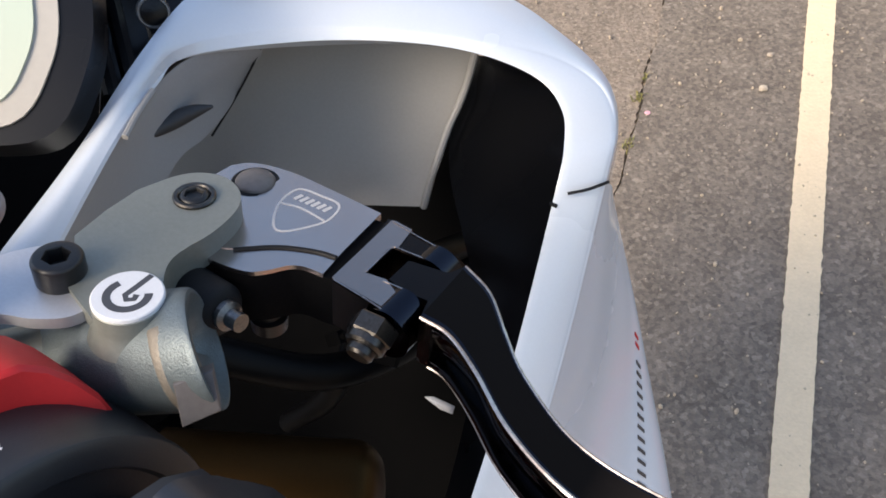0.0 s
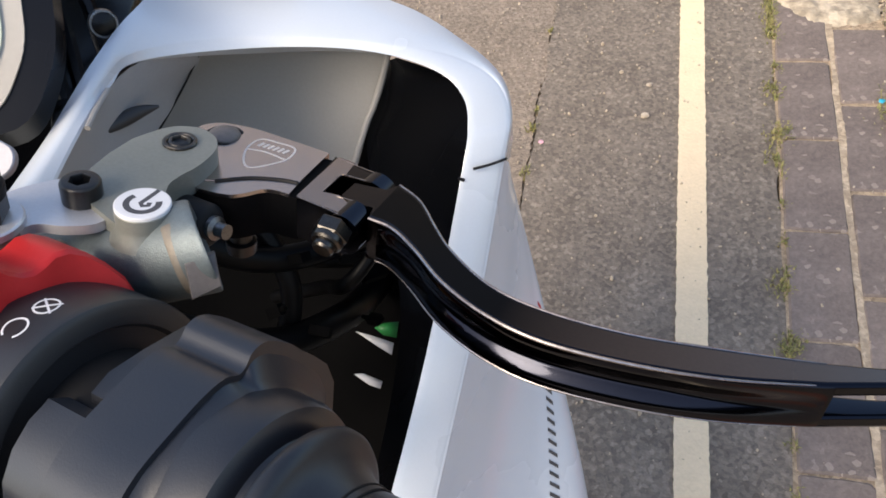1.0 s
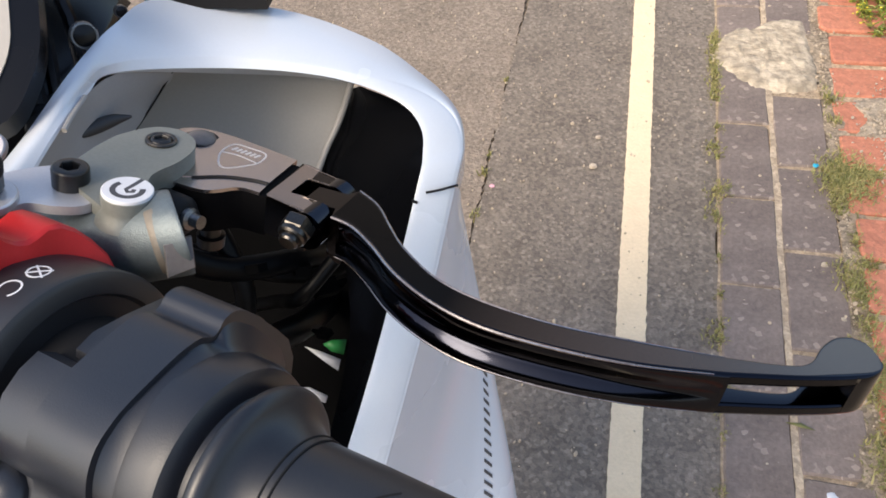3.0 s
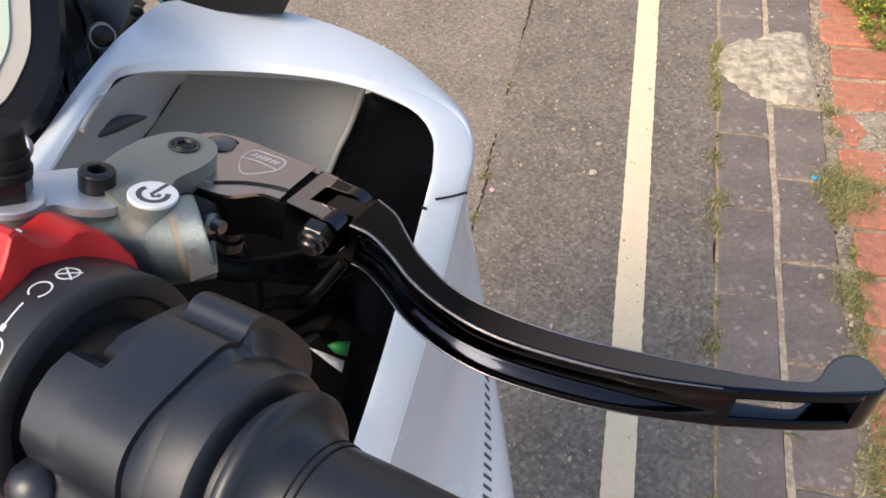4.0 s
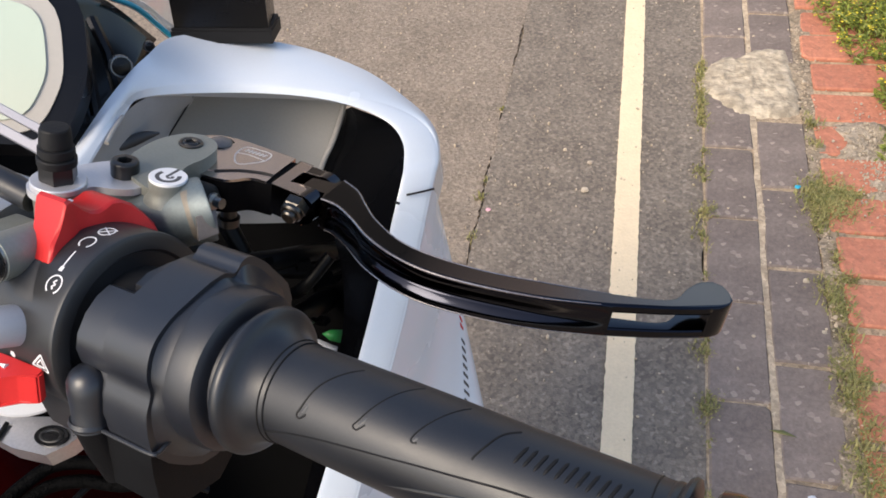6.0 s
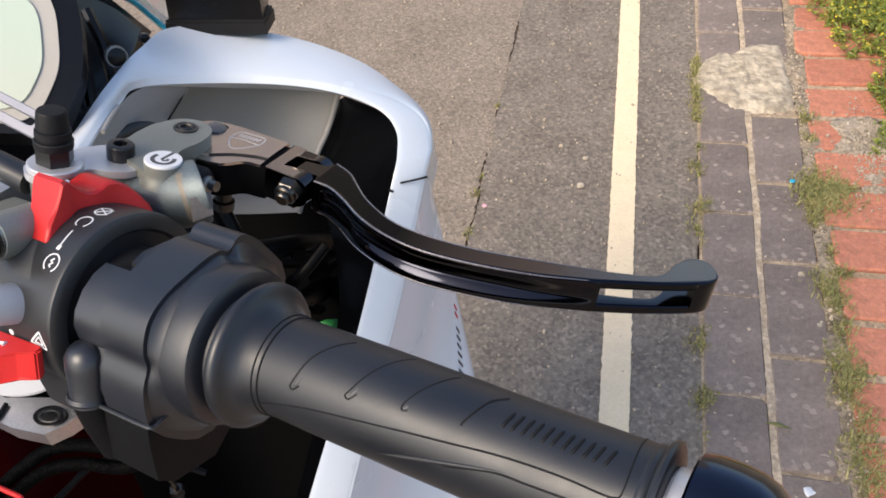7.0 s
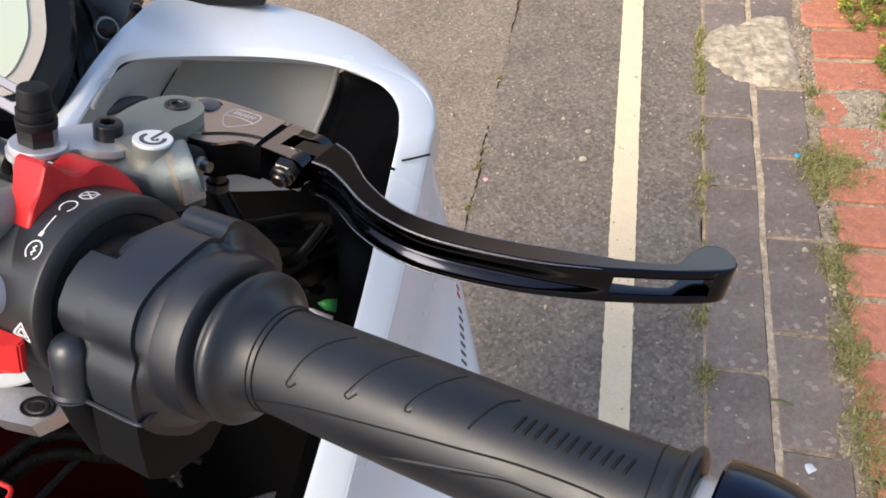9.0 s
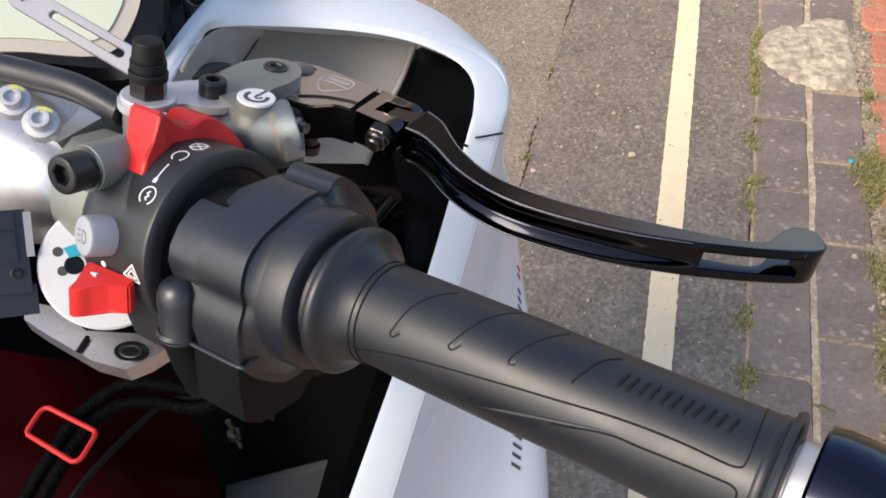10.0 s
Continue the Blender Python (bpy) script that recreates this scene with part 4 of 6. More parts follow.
tube([(50.2, 14.6, -8.9), (50.4, 20.0, -8.9)], 5.9, 36, bm)
part("hinge_barrel", bm, ANODISED, lever, "rounded black hinge ends")
part("hinge_pin", tube([(50.4, 17.6, -8.9), (50.6, 20.8, -8.9), (50.6, 21.4, -8.9)], [3.1, 3.1, 2.2], 24), STEEL, lever, "bright hinge pin end")
nut = thing("hinge_nut", "worn steel lock nut under the lever hinge", "nut", LEVER @ frame_of((0.0497, -0.0032, -0.0066), (1, 0.05, 0), (-0.02, -0.93, -0.36)))
bm = bmesh.new()
bridge(bm, [hex_ring(4.6, 0), hex_ring(5.0, 0.4), hex_ring(5.0, 3.8), hex_ring(4.5, 4.3)])
part("hexagon", bm, NUT_STEEL, nut)
part("collar", lathe([(4.3, 4.2), (4.2, 5.6), (3.6, 6.2), (3.0, 6.2)], 30), NUT_STEEL, nut)
part("bolt_end", lathe([(2.9, 5.6), (2.9, 7.6), (2.4, 8.2), (0, 8.3)], 30), NUT_STEEL, nut, "threaded bolt end")
adj = thing("adjuster_screw", "bright steel lever adjuster screw", "screw", LEVER @ pose(0.0175, 0.0010, -0.0178))
part("pin", lathe([(3.2, -10), (3.2, 2.6), (2.8, 3.6)], 24), BOLT, adj, "black pin")
part("dish", lathe([(2.4, 3.2), (5.0, 3.4), (5.2, 4.2), (4.2, 4.6), (0, 4.8)], 30, at=(-1.0, 0.6, 0)), STEEL, adj)
part("foot", lathe([(4.2, -12), (4.4, -8.5), (2.4, -7.8)], 24), BOLT, adj)

# shield mark etched on the root
put = lambda u, v, h: (u, v, up_by((u, v)) + h)
# Painted highlight lines on the hinge edges come first.
bm = stroke([(36.9, -0.5), (45.4, -1.8), (51.2, -2.9)], 0.3, put, 0.1)
stroke([(50.0, 14.9), (43.9, 14.9), (41.2, 14.9)], 0.3, put, 0.1, bm)
stroke([(41.2, 14.8), (41.2, 5.0)], 0.22, put, 0.1, bm)
stroke([(36.6, 22.0), (44.0, 20.5), (50.0, 19.5)], 0.25, put, 0.1, bm)
stroke([(45.7, 4.5), (51.6, 4.5)], 0.3, put, 0.1, bm)
part("edge_glint", bm, EDGE_GLINT, lever, "thin pale line painting the edge's highlight")
ring = spline([(17.2, 6.0), (23.4, 12.6), (24.2, 17.4), (22.6, 20.9), (17.6, 21.4), (11.4, 20.6), (11.6, 13.0)], 6, closed=True)
bm = stroke([q[:2] for q in ring] + [ring[0][:2]], 0.55, put, 0.06)
stroke([q[:2] for q in spline([(11.4, 14.4), (16.6, 15.2), (23.6, 14.2)], 5)], 0.5, put, 0.06, bm)
part("shield_outline", bm, PALE_INK, lever, "pale etched shield mark")
for k in range(6):
    u, v = 13.4 + 1.65 * k, 18.3 - 0.05 * k
    part("mark_bar", stroke([(u - 0.35, v - 1.1), (u + 0.35, v + 1.1)], 0.95, put, 0.06), PALE_INK, lever)

# ---------------------------------------------------------------- grip
def around(r):
    """Lays (along the bar, degrees round it) onto a cylinder of radius r."""
    return lambda s, deg, h: (s, (r + h) * math.sin(radians(deg)), (r + h) * math.cos(radians(deg)))


def line_on(points, r, rad, seg=8, steps=8, taper=0):
    """A thin round line laid on the grip; taper: over how many of its steps the ends run out."""
    lay = around(r)
    run = [Vector(lay(q[0], q[1], 0)) for q in spline([(*p, 0) for p in points], steps)]
    if taper:
        rad = [rad * min(1.0, 0.05 + min(i, len(run) - 1 - i) / taper) for i in range(len(run))]
    return tube(run, rad, seg)


grip = thing("throttle_grip", "black ribbed rubber throttle grip with a flared collar", "grip", BAR)
part("sleeve", lathe([(13.0, -75), (15.0, -75), (15.0, -71), (15.2, -60), (15.3, -30), (15.1, 0), (15.2, 28), (15.3, 35.0), (15.5, 35.4)], 96, "x"), RUBBER, grip, "rubber sleeve with slanted grooves")
part("collar", lathe([(13.5, -86.6), (21.0, -86.6), (22.2, -86.0), (22.7, -84.9), (22.6, -83.7), (21.9, -82.7), (20.6, -82.0), (19.0, -81.2), (17.6, -79.8), (16.6, -78.0), (15.9, -76.2), (15.4, -74.6), (15.1, -73.0)], 96, "x"), RUBBER, grip, "flared rubber collar")
part("end_lip", lathe([(14, 35.0), (15.3, 35.0), (15.7, 35.6), (15.7, 36.4), (15.5, 37.0), (16.0, 37.6), (17.4, 38.0), (17.9, 38.9), (17.7, 39.8), (16.6, 40.3), (12.0, 40.4)], 96, "x"), RUBBER, grip, "raised rubber end lip")
for s, r in ((-74.6, 15.42), (-72.8, 15.12)):
    part("collar_ring", line_on([(s, d) for d in range(-120, 121, 20)], r, 0.28, 6, 3), BLACK_MATT, grip)
GROOVES = ([(-50.4, 57.0), (-54.5, 38.2), (-58.2, 16.2), (-60.5, -9.1), (-61.3, -18.0), (-60.2, -20.4), (-58.4, -14.5), (-55.8, 7.4)],
           [(-32.6, 67.3), (-36.7, 43.2), (-40.1, 20.8), (-42.7, 1.2), (-43.7, -5.6), (-42.4, -8.2), (-40.4, -1.0), (-38.2, 16.0)],
           [(-17.9, 62.5), (-21.9, 39.1), (-25.3, 18.2), (-26.8, 5.8), (-26.5, 1.4), (-25.0, 2.4), (-23.0, 14.0)],
           [(-2.7, 56.1), (-6.0, 43.1), (-8.2, 24.6), (-9.7, 11.7), (-10.0, 7.6)])
for pts in GROOVES:
    part("groove", line_on(pts[:-1] if len(pts) > 5 else pts, 15.12, 0.32, 8), BLACK_MATT, grip, "slanted dark groove")
    if len(pts) > 5:
        bed = [((p[0] + q[0]) / 2, (p[1] + q[1]) / 2) for p, q in zip(pts[2:5], (pts[-1], pts[-2], pts[-3]))]
        part("groove_bed", line_on(bed, 14.42, 1.0, 10, taper=6), WORN_RUBBER, grip, "pale worn groove end")
part("panel_line", line_on([(-72.5, -56), (-66, -46), (-53.2, -33.8), (-28.2, -19.5), (-12.0, -11.6), (3.0, -4.6), (17.4, -1.8), (28.0, -2.8), (31.2, -1.6), (32.4, 4), (32.3, 30), (31.8, 57), (31.4, 92)], 15.14, 0.30, 6), BLACK_MATT, grip, "dark panel border")
part("panel_line", line_on([(-50, -84), (-37.2, -62.0), (-24, -45), (-10.8, -31.0), (4.1, -18.0), (14, -13)], 14.75, 0.75, 8, taper=16), RUBBER, grip, "raised rubber rib")
part("panel_line", line_on([(-12, -36), (1.3, -21.8), (11.7, -19.7), (27.1, -17.4), (31.9, -18.4), (33.0, -28), (33.0, -60)], 15.12, 0.30, 6), BLACK_MATT, grip, "dark lower border")
for k in range(6):
    u = -0.2 + 5.3 * k
    for w in (0.0, 2.5)[:1 if k == 5 else 2]:
        part("mark_bar", line_on([(u + w + 1.5, 42), (u + w + 0.8, 30), (u + w, 18)], 15.02, 0.55, 8, 5, taper=2), BLACK_MATT, grip, "embossed plain bar")
end = thing("bar_end_weight", "dark blue-black bar end weight with a silver ring", "bar end", BAR)
part("weight", lathe([(12.0, 44.9), (16.6, 44.9), (17.4, 45.6), (17.85, 49), (17.7, 54), (17.0, 59), (15.8, 62.5), (13.6, 65.4), (9.5, 67.2), (0, 68)], 72, "x"), NAVY, end)
part("ring", lathe([(8.0, 40.6), (11.8, 40.8), (12.2, 41.4), (12.2, 44.6), (11.8, 45.1), (8.0, 45.1)], 72, "x"), SILVER, end, "polished silver neck")

# ---------------------------------------------------------------- throttle housing
throttle = thing("throttle_housing", "black moulded throttle cable housing", "throttle housing", BAR)
part("drum", lathe([(14, -107), (20.5, -107), (20.5, -103.6), (23.8, -103.2), (24.8, -102.2), (25.1, -99), (25.0, -93.6), (24.2, -91.2), (22.4, -90.2), (20.0, -89.9), (19.0, -89.6), (18.4, -88), (18.4, -85), (14, -85)], 96, "x"), HOUSING, throttle, "round drum")
BODY = [(32.5, -6), (33.2, 2.0), (32.4, 6.4), (30, 8.8), (27.2, 9.2), (25.4, 10.4), (24.4, 13.8), (20, 18.2), (12.4, 23.4), (8.6, 25.8), (4.5, 27.8), (-1.3, 29.2), (-7, 28.2), (-12, 25.4), (-15.2, 21.8), (-21.5, 19.6), (-28, 14.4), (-31.5, 9.5), (-33, -2), (-28, -18), (0, -30), (27, -22)]
part("body", slab([q[:2] for q in spline([(*b, 0) for b in BODY], 3, closed=True)], -121.5, -103.6, 3.4, "x", 4), HOUSING, throttle, "moulded body with screw bosses")
shoulder = [Vector((0, q.x, q.y)) for q in spline([(*b, 0) for b in BODY], 3, closed=True)]
bm = bmesh.new()
bridge(bm, [[q * 0.93 + Vector((-106.0, 0, 0)) for q in shoulder], [q * 0.962 + Vector((-104.3, 0, 0)) for q in shoulder], [q.lerp(q.normalized() * 24.6, 0.35) * 0.975 + Vector((-103.0, 0, 0)) for q in shoulder],
            [q.lerp(q.normalized() * 24.6, 0.8) + Vector((-101.4, 0, 0)) for q in shoulder], [q.normalized() * 24.6 + Vector((-99.0, 0, 0)) for q in shoulder]])
part("shoulder", bm, HOUSING, throttle, "rounded shoulder of the housing", sharp=50)
part("left_block", slab([(9.6, 19), (9.0, 23.6), (4.5, 26.2), (-1.2, 27.4), (-7.6, 26.8), (-11.8, 24.8), (-15.0, 20.8), (-12, 12), (4, 12)], -134, -119.5, 3.0, "x", 4), HOUSING, throttle, "rounded screw pocket")
part("left_foot", slab([(-14, 20), (-20.5, 18.6), (-27, 13.6), (-30.5, 8.6), (-30, -4), (-10, 0)], -129, -119, 1.2, "x", 3), HOUSING, throttle)
part("upper_block", slab([(30, -8), (28.5, 0), (22, 9.0), (16.5, 15.6), (12, 18.0), (4, 14), (0, -6)], -130, -119, 1.6, "x", 3), HOUSING, throttle)
part("ball_boss", tube([(-130.5, -14.6, 20.6), (-130.5, -14.9, 20.4), (-130.5, -15.8, 19.8), (-130.5, -17.2, 18.9), (-130.5, -19.2, 17.6), (-130.5, -22, 15.8), (-130.4, -26, 13.4), (-130.2, -29, 11.6), (-130.0, -32, 9.6)], [0.3, 2.6, 4.7, 6.2, 7.0, 6.9, 6.1, 5.9, 6.0], 32), HOUSING, throttle, "rounded boss")
part("skirt", slab([(-31.2, 9.4), (-38, 3.5), (-47.0, -6), (-46.2, -14), (-36, -28), (-22, -30), (-25, -4)], -133, -106, 3.0, "x", 3), SHADED_HOUSING, throttle, "lower shell, shade put into its darker black")
part("seam_lip", tube(spline([(-132.5, -30.6, 11.0), (-128, -31.6, 10.9), (-116, -31.6, 11.0), (-104.4, -31.3, 11.0), (-102.8, -30.4, 9.8), (-102.6, -28.2, 8.4), (-102.8, -25.4, 6.2)], 5), 0.75, 8), HOUSING, throttle, "raised parting lip")
part("boss_collar", tube([(-130.6, -29.6, 11.2), (-130.6, -30.8, 10.4), (-130.6, -31.6, 9.9)], [6.3, 6.7, 6.3], 28), HOUSING, throttle, "rounded collar of the boss")
part("boss_column", tube([(-130.6, -31.0, 10.0), (-130.2, -37, 2.0), (-129.6, -44, -9.0)], [5.6, 5.4, 5.0], 24), SHADED_HOUSING, throttle, "column under the boss, coloured darker for shade")
part("sleeve_neck", lathe([(12, -141), (20, -141), (20, -104), (12, -104)], 48, "x"), BLACK_MATT, throttle, "dark gap behind")

# ---------------------------------------------------------------- switch housing
switch = thing("switch_housing", "dark grey handlebar switch housing with red switches", "switch", BAR)
part("case", lathe([(12, -175), (25, -175), (28.5, -173.6), (30.2, -171), (31.0, -167), (31.0, -143), (31.3, -141.6), (31.0, -140.2), (29.5, -139.2), (26, -138.8), (25, -140), (12, -140)], 96, "x"), SWITCH, switch, "round case")
part("foot", slab([(-20, 22), (-31, 8), (-39, -4), (-38, -10), (-25, -12), (-10, 0)], -160, -140.5, 2.0, "x", 3), SWITCH, switch, "lower lug")
lay = around(31.0)
rock = [(13.5, -161, -153, 30), (15.5, -162, -153.4, 31.6), (24, -165.5, -154.4, 34.2), (32, -168, -155, 36.8), (36.5, -169.6, -155.4, 39.6), (39.6, -170.5, -156, 41.8), (42, -171, -156.6, 42.0), (44, -171, -157, 40.8),
        (48, -171, -156.8, 37.4), (52, -171, -156.2, 35.6), (56, -171, -155.8, 35.2), (60, -171, -155.6, 36.2), (64, -171, -155.6, 37.8), (69, -171, -155.4, 38.2), (75, -170, -154.4, 37.4), (82, -168, -153, 35.6), (90, -164, -151, 33.4), (98, -160, -150, 30.6)]
bm = bmesh.new()
rings = []
for deg, s0, s1, top in rock:
    q = [around(29.0)(s0, deg, 0), around(top - 0.9)(s0 + 0.2, deg, 0), around(top)(s0 + 1.2, deg, 0), around(top)(s1 - 1.0, deg, 0), around(top - 0.9)(s1, deg, 0), around(29.0)(s1 + 0.6, deg, 0)]
    rings.append([Vector(p) for p in q])
bridge(bm, rings)
rocker = part("kill_rocker", bm, RED, switch, "red rocker switch")
part("rocker_mark", stroke([(-159.6, 44.4), (-157.8, 44.4)], 1.5, around(40.4), 0.3), INK, rocker, "small white triangle")
# The slot is no recess: a flat dark patch paints its shade.
slot = [(-173, 24), (-172, 10), (-165, -3), (-156, -9), (-151, -8), (-154, 2), (-158, 10)]
bm = bmesh.new()
rows = []
for k in range(9):
    f = k / 8
    deg = 25 - 33 * f
    s0 = -173.5 + 13 * max(0, f - 0.45) / 0.55
    s1 = -160 + 8 * f
    rows.append([Vector(lay(s0 + (s1 - s0) * i / 8, deg, 0.05)) for i in range(9)])
bridge(bm, rows, closed=False, caps=False)
part("slot", bm, LINER_DARK, switch, "flat dark patch painting the shaded rocker slot")


def icon(points, width=0.46, closed=False, r=31.0):
    """Printed line; points in millimetres across and along the case."""
    raw = list(points) + ([points[0]] if closed else [])
    pts = [raw[0]]
    for p0, p1 in zip(raw, raw[1:]):
        n = max(1, int(math.dist(p0, p1) / 0.5))
        pts += [(p0[0] + (p1[0] - p0[0]) * k / n, p0[1] + (p1[1] - p0[1]) * k / n) for k in range(1, n + 1)]
    k = 180 / math.pi / r
    return stroke(pts, width, lambda u, v, h: around(r)(u, v * k, h), 0.07)


def ellipse(cx, cy, rx, a0=0, a1=360, n=28):
    return arc(cx, cy, rx, a0, a1, n)


DEG = 31.0 * math.pi / 180
part("run_symbol", icon(ellipse(-148.6, 36.6 * DEG, 2.6, -50, 250)), INK, switch, "white ring symbol")
part("arrow_symbol", icon([(-148.6, 27.8 * DEG), (-148.0, 15.0 * DEG)], 0.5), INK, switch, "white arrow")
part("arrow_head", icon([(-148.0, 16.6 * DEG), (-148.0, 14.9 * DEG), (-148.0, 13.6 * DEG)], 1.5), INK, switch)
bm = icon(ellipse(-147.0, 5.6 * DEG, 2.9, -60, 240))
part("start_symbol", bm, INK, switch, "white start symbol")
part("start_bolt", icon([(-146.6, 8.3 * DEG), (-147.6, 6.6 * DEG), (-146.3, 5.6 * DEG), (-147.5, 4.0 * DEG), (-146.6, 2.8 * DEG)], 0.5), INK, switch)
part("off_symbol", icon(ellipse(-148.6, 50.6 * DEG, 2.6)), INK, switch, "white crossed ring")
part("off_cross", icon([(-151.4, 53.5 * DEG), (-145.6, 48 * DEG)], 0.5), INK, switch)
part("off_cross", icon([(-150.6, 46.6 * DEG), (-146.4, 55 * DEG)], 0.5), INK, switch)
part("hazard_symbol", icon([(-145.4, -34.8 * DEG), (-150.0, -43.6 * DEG), (-142.6, -45.0 * DEG)], 0.6, True), INK, switch, "white double triangle")
part("hazard_inner", icon([(-145.7, -38.0 * DEG), (-147.9, -42.4 * DEG), (-144.2, -43.0 * DEG)], 0.45, True), INK, switch)
part("dot", lathe([(1.1, -0.5), (1.1, 0.1), (0, 0.15)], 16), INK, switch).matrix_basis = Matrix.Translation(Vector(lay(-159.6, -43.6, 0)) * MM) @ pose(0, 0, 0, 43.6, 0, 0)
btn = part("light_button", lathe([(6.4, -4), (6.5, 0), (6.4, 5.6), (5.9, 6.6), (5.0, 7.0), (0, 7.1)], 44), GREY_BUTTON, switch, "pale grey headlamp button")
btn.matrix_basis = Matrix.Translation(Vector(lay(-158.6, -25.0, 0)) * MM) @ pose(0, 0, 0, 25.0, -14, 0)
flat = lambda u, v, h: (u, v, 7.05 + h)
bm = stroke(arc(1.0, 0, 2.0, -100, 100, 16) + [(0.65, 2.0), (0.3, 0.8), (0.3, -0.8), (0.65, -2.0)], 0.4, flat, 0.06)
for v in (-1.7, 0, 1.7):
    for u in (-1.2, -2.6):
        stroke([(u - 0.35, v), (u + 0.35, v)], 0.6, flat, 0.06, bm)
part("lamp_symbol", bm, DARK_INK, btn, "dark headlamp symbol")
bm = bmesh.new()
bridge(bm, [[Vector(q) for q in ((-161.9, -31.7, 29.0), (-160.7, -29.0, 27.6), (-166.0, -23.7, 23.2), (-164.9, -22.1, 22.8), (-144.9, -21.2, 22.9), (-144.0, -22.0, 22.9), (-144.0, -23.9, 24.4), (-146.5, -24.5, 25.1), (-150.9, -25.5, 25.6), (-155.3, -28.4, 27.0), (-157.3, -30.8, 28.3), (-159.6, -32.0, 28.8))],
            [Vector(q) for q in ((-163.8, -40.2, 21.9), (-162.5, -37.5, 20.5), (-167.8, -32.2, 16.0), (-166.5, -30.6, 15.6), (-146.4, -29.4, 15.7), (-145.5, -30.2, 15.7), (-145.6, -32.1, 17.2), (-148.1, -32.7, 17.9), (-152.6, -33.8, 18.5), (-157.0, -36.8, 19.9), (-159.1, -39.3, 21.2), (-161.5, -40.5, 21.8))]])
bmesh.ops.bevel(bm, geom=bm.edges[:], offset=0.7, segments=2, affect="EDGES", clamp_overlap=True)
hz = part("hazard_button", bm, RED, switch, "red hazard button with a hollow front")
part("hazard_mark", tube([(-160.0, -25.3, 24.9), (-156.9, -25.2, 24.9)], [0.3, 1.0], 6), INK, hz)

# ---------------------------------------------------------------- clip-on bar, clamps and hose
def aim(p, z):
    """A frame in metres at p (millimetres) whose z points exactly along z."""
    z = Vector(z).normalized()
    return frame_of(Vector(p) * MM, Vector((0, 1, 0)).cross(z), z)


clip_on = thing("clip_on_bar", "silver clip-on handlebar clamp with zinc bolts", "handlebar", BAR)
part("bar_tube", lathe([(11, -215), (11.1, -80), (11.1, 44.0)], 40, "x"), SILVER, clip_on)
part("clamp_body", lathe([(10, -290), (30, -290), (33, -270), (32, -240), (27, -222), (21, -212), (18, -206), (14, -204), (11, -204)], 72, "x"), CLAMP_ALLOY, clip_on, "satin silver cast clamp")
part("clamp_pad", slab([(8, 22), (24, 10), (34, 4), (36, -10), (20, -20), (0, 0)], -262, -206, 5.0, "x", 3), CLAMP_ALLOY, clip_on, "silver clamp top")
for p in ((-184.1, 10.0, 47.0), (-200.7, 13.1, 47.3)):
    ob = part("clamp_bolt", lathe([(5.4, -4), (5.5, -0.8), (5.1, -0.2), (3.6, 0), (3.5, 2.4), (3.0, 3.0), (2.0, 3.0), (1.9, 1.2), (0, 1.0)], 30), SILVER, clip_on, "zinc hexagon bolt")
    ob.matrix_basis = aim(p, (Vector((52.8, -7.0, 216.2)) - Vector(p)).normalized() + Vector((-0.42, 0.22, 0)))
    part("paint_dab", tube([(-1.6, 2.4, 3.0), (0, 3.4, 2.8), (2.0, 3.8, 2.0)], 0.8, 8), surface("yellow_dab", (0.62, 0.60, 0.20), 0.6, bump=0), ob, "yellow paint dab")
hclamp = thing("cylinder_clamp", "grey cast clamp of the master cylinder round the bar", "clamp", BAR)
part("half_ring", lathe([(11.1, -203), (19.5, -203), (20.5, -201.5), (20.5, -176), (19.5, -174.5), (11.1, -174.5)], 60, "x"), CAST, hclamp)
part("ear", slab([(4, 22), (12, 20), (20, 10), (20, 0), (10, 4)], -203, -186, 2.5, "x", 3), CAST, hclamp)
socket_screw("clamp_screw", "black cap screw in the cylinder clamp", BAR @ aim((-165.3, -2.5, 46.5), (Vector((52.8, -7.0, 216.2)) - Vector((-165.3, -2.5, 46.5))).normalized() * 1.0 + Vector((-0.72, -0.34, -0.1))) @ pose(0, 0, -0.010), 6.0, 10.0, 3.4)
away = -((Vector((52.8, -7.0, 216.2)) - Vector((-165.3, -2.5, 46.5))).normalized() * 1.0 + Vector((-0.72, -0.34, -0.1))).normalized()
seat = Vector((-165.3, -2.5, 46.5))
part("screw_boss", tube([seat + away * 9.0, seat + away * 9.6, seat + away * 34], [6.6, 7.3, 7.3], 40), CAST, hclamp, "round screw boss")
part("washer", tube([seat + away * 8.4, seat + away * 9.2], 7.0, 40), STEEL, hclamp, "bright washer")
hose = thing("brake_hose", "thick black rubber brake hose", "hose")
part("tube", tube(spline([(-0.259, 0.203, 1.039), (-0.235, 0.204, 1.039), (-0.214, 0.202, 1.038), (-0.196, 0.199, 1.037), (-0.178, 0.194, 1.033)], 8), 0.0050, 20), RUBBER, hose, scale=1)
plate_m = frame_of((-0.221, 0.239, 1.031), Vector((-0.199, 0.232, 1.025)) - Vector((-0.245, 0.246, 1.037)), (0.1, -0.45, 0.88))
slot_bracket = thing("slotted_bracket", "satin alloy reservoir bracket with a long slot", "bracket", plate_m)
def stadium(x0, x1, y, r, n=10):
    """A long loop with round ends."""
    return [(x1 + r * math.sin(math.pi * k / n), y + r * math.cos(math.pi * k / n)) for k in range(n + 1)] + [(x0 - r * math.sin(math.pi * k / n), y - r * math.cos(math.pi * k / n)) for k in range(n + 1)]


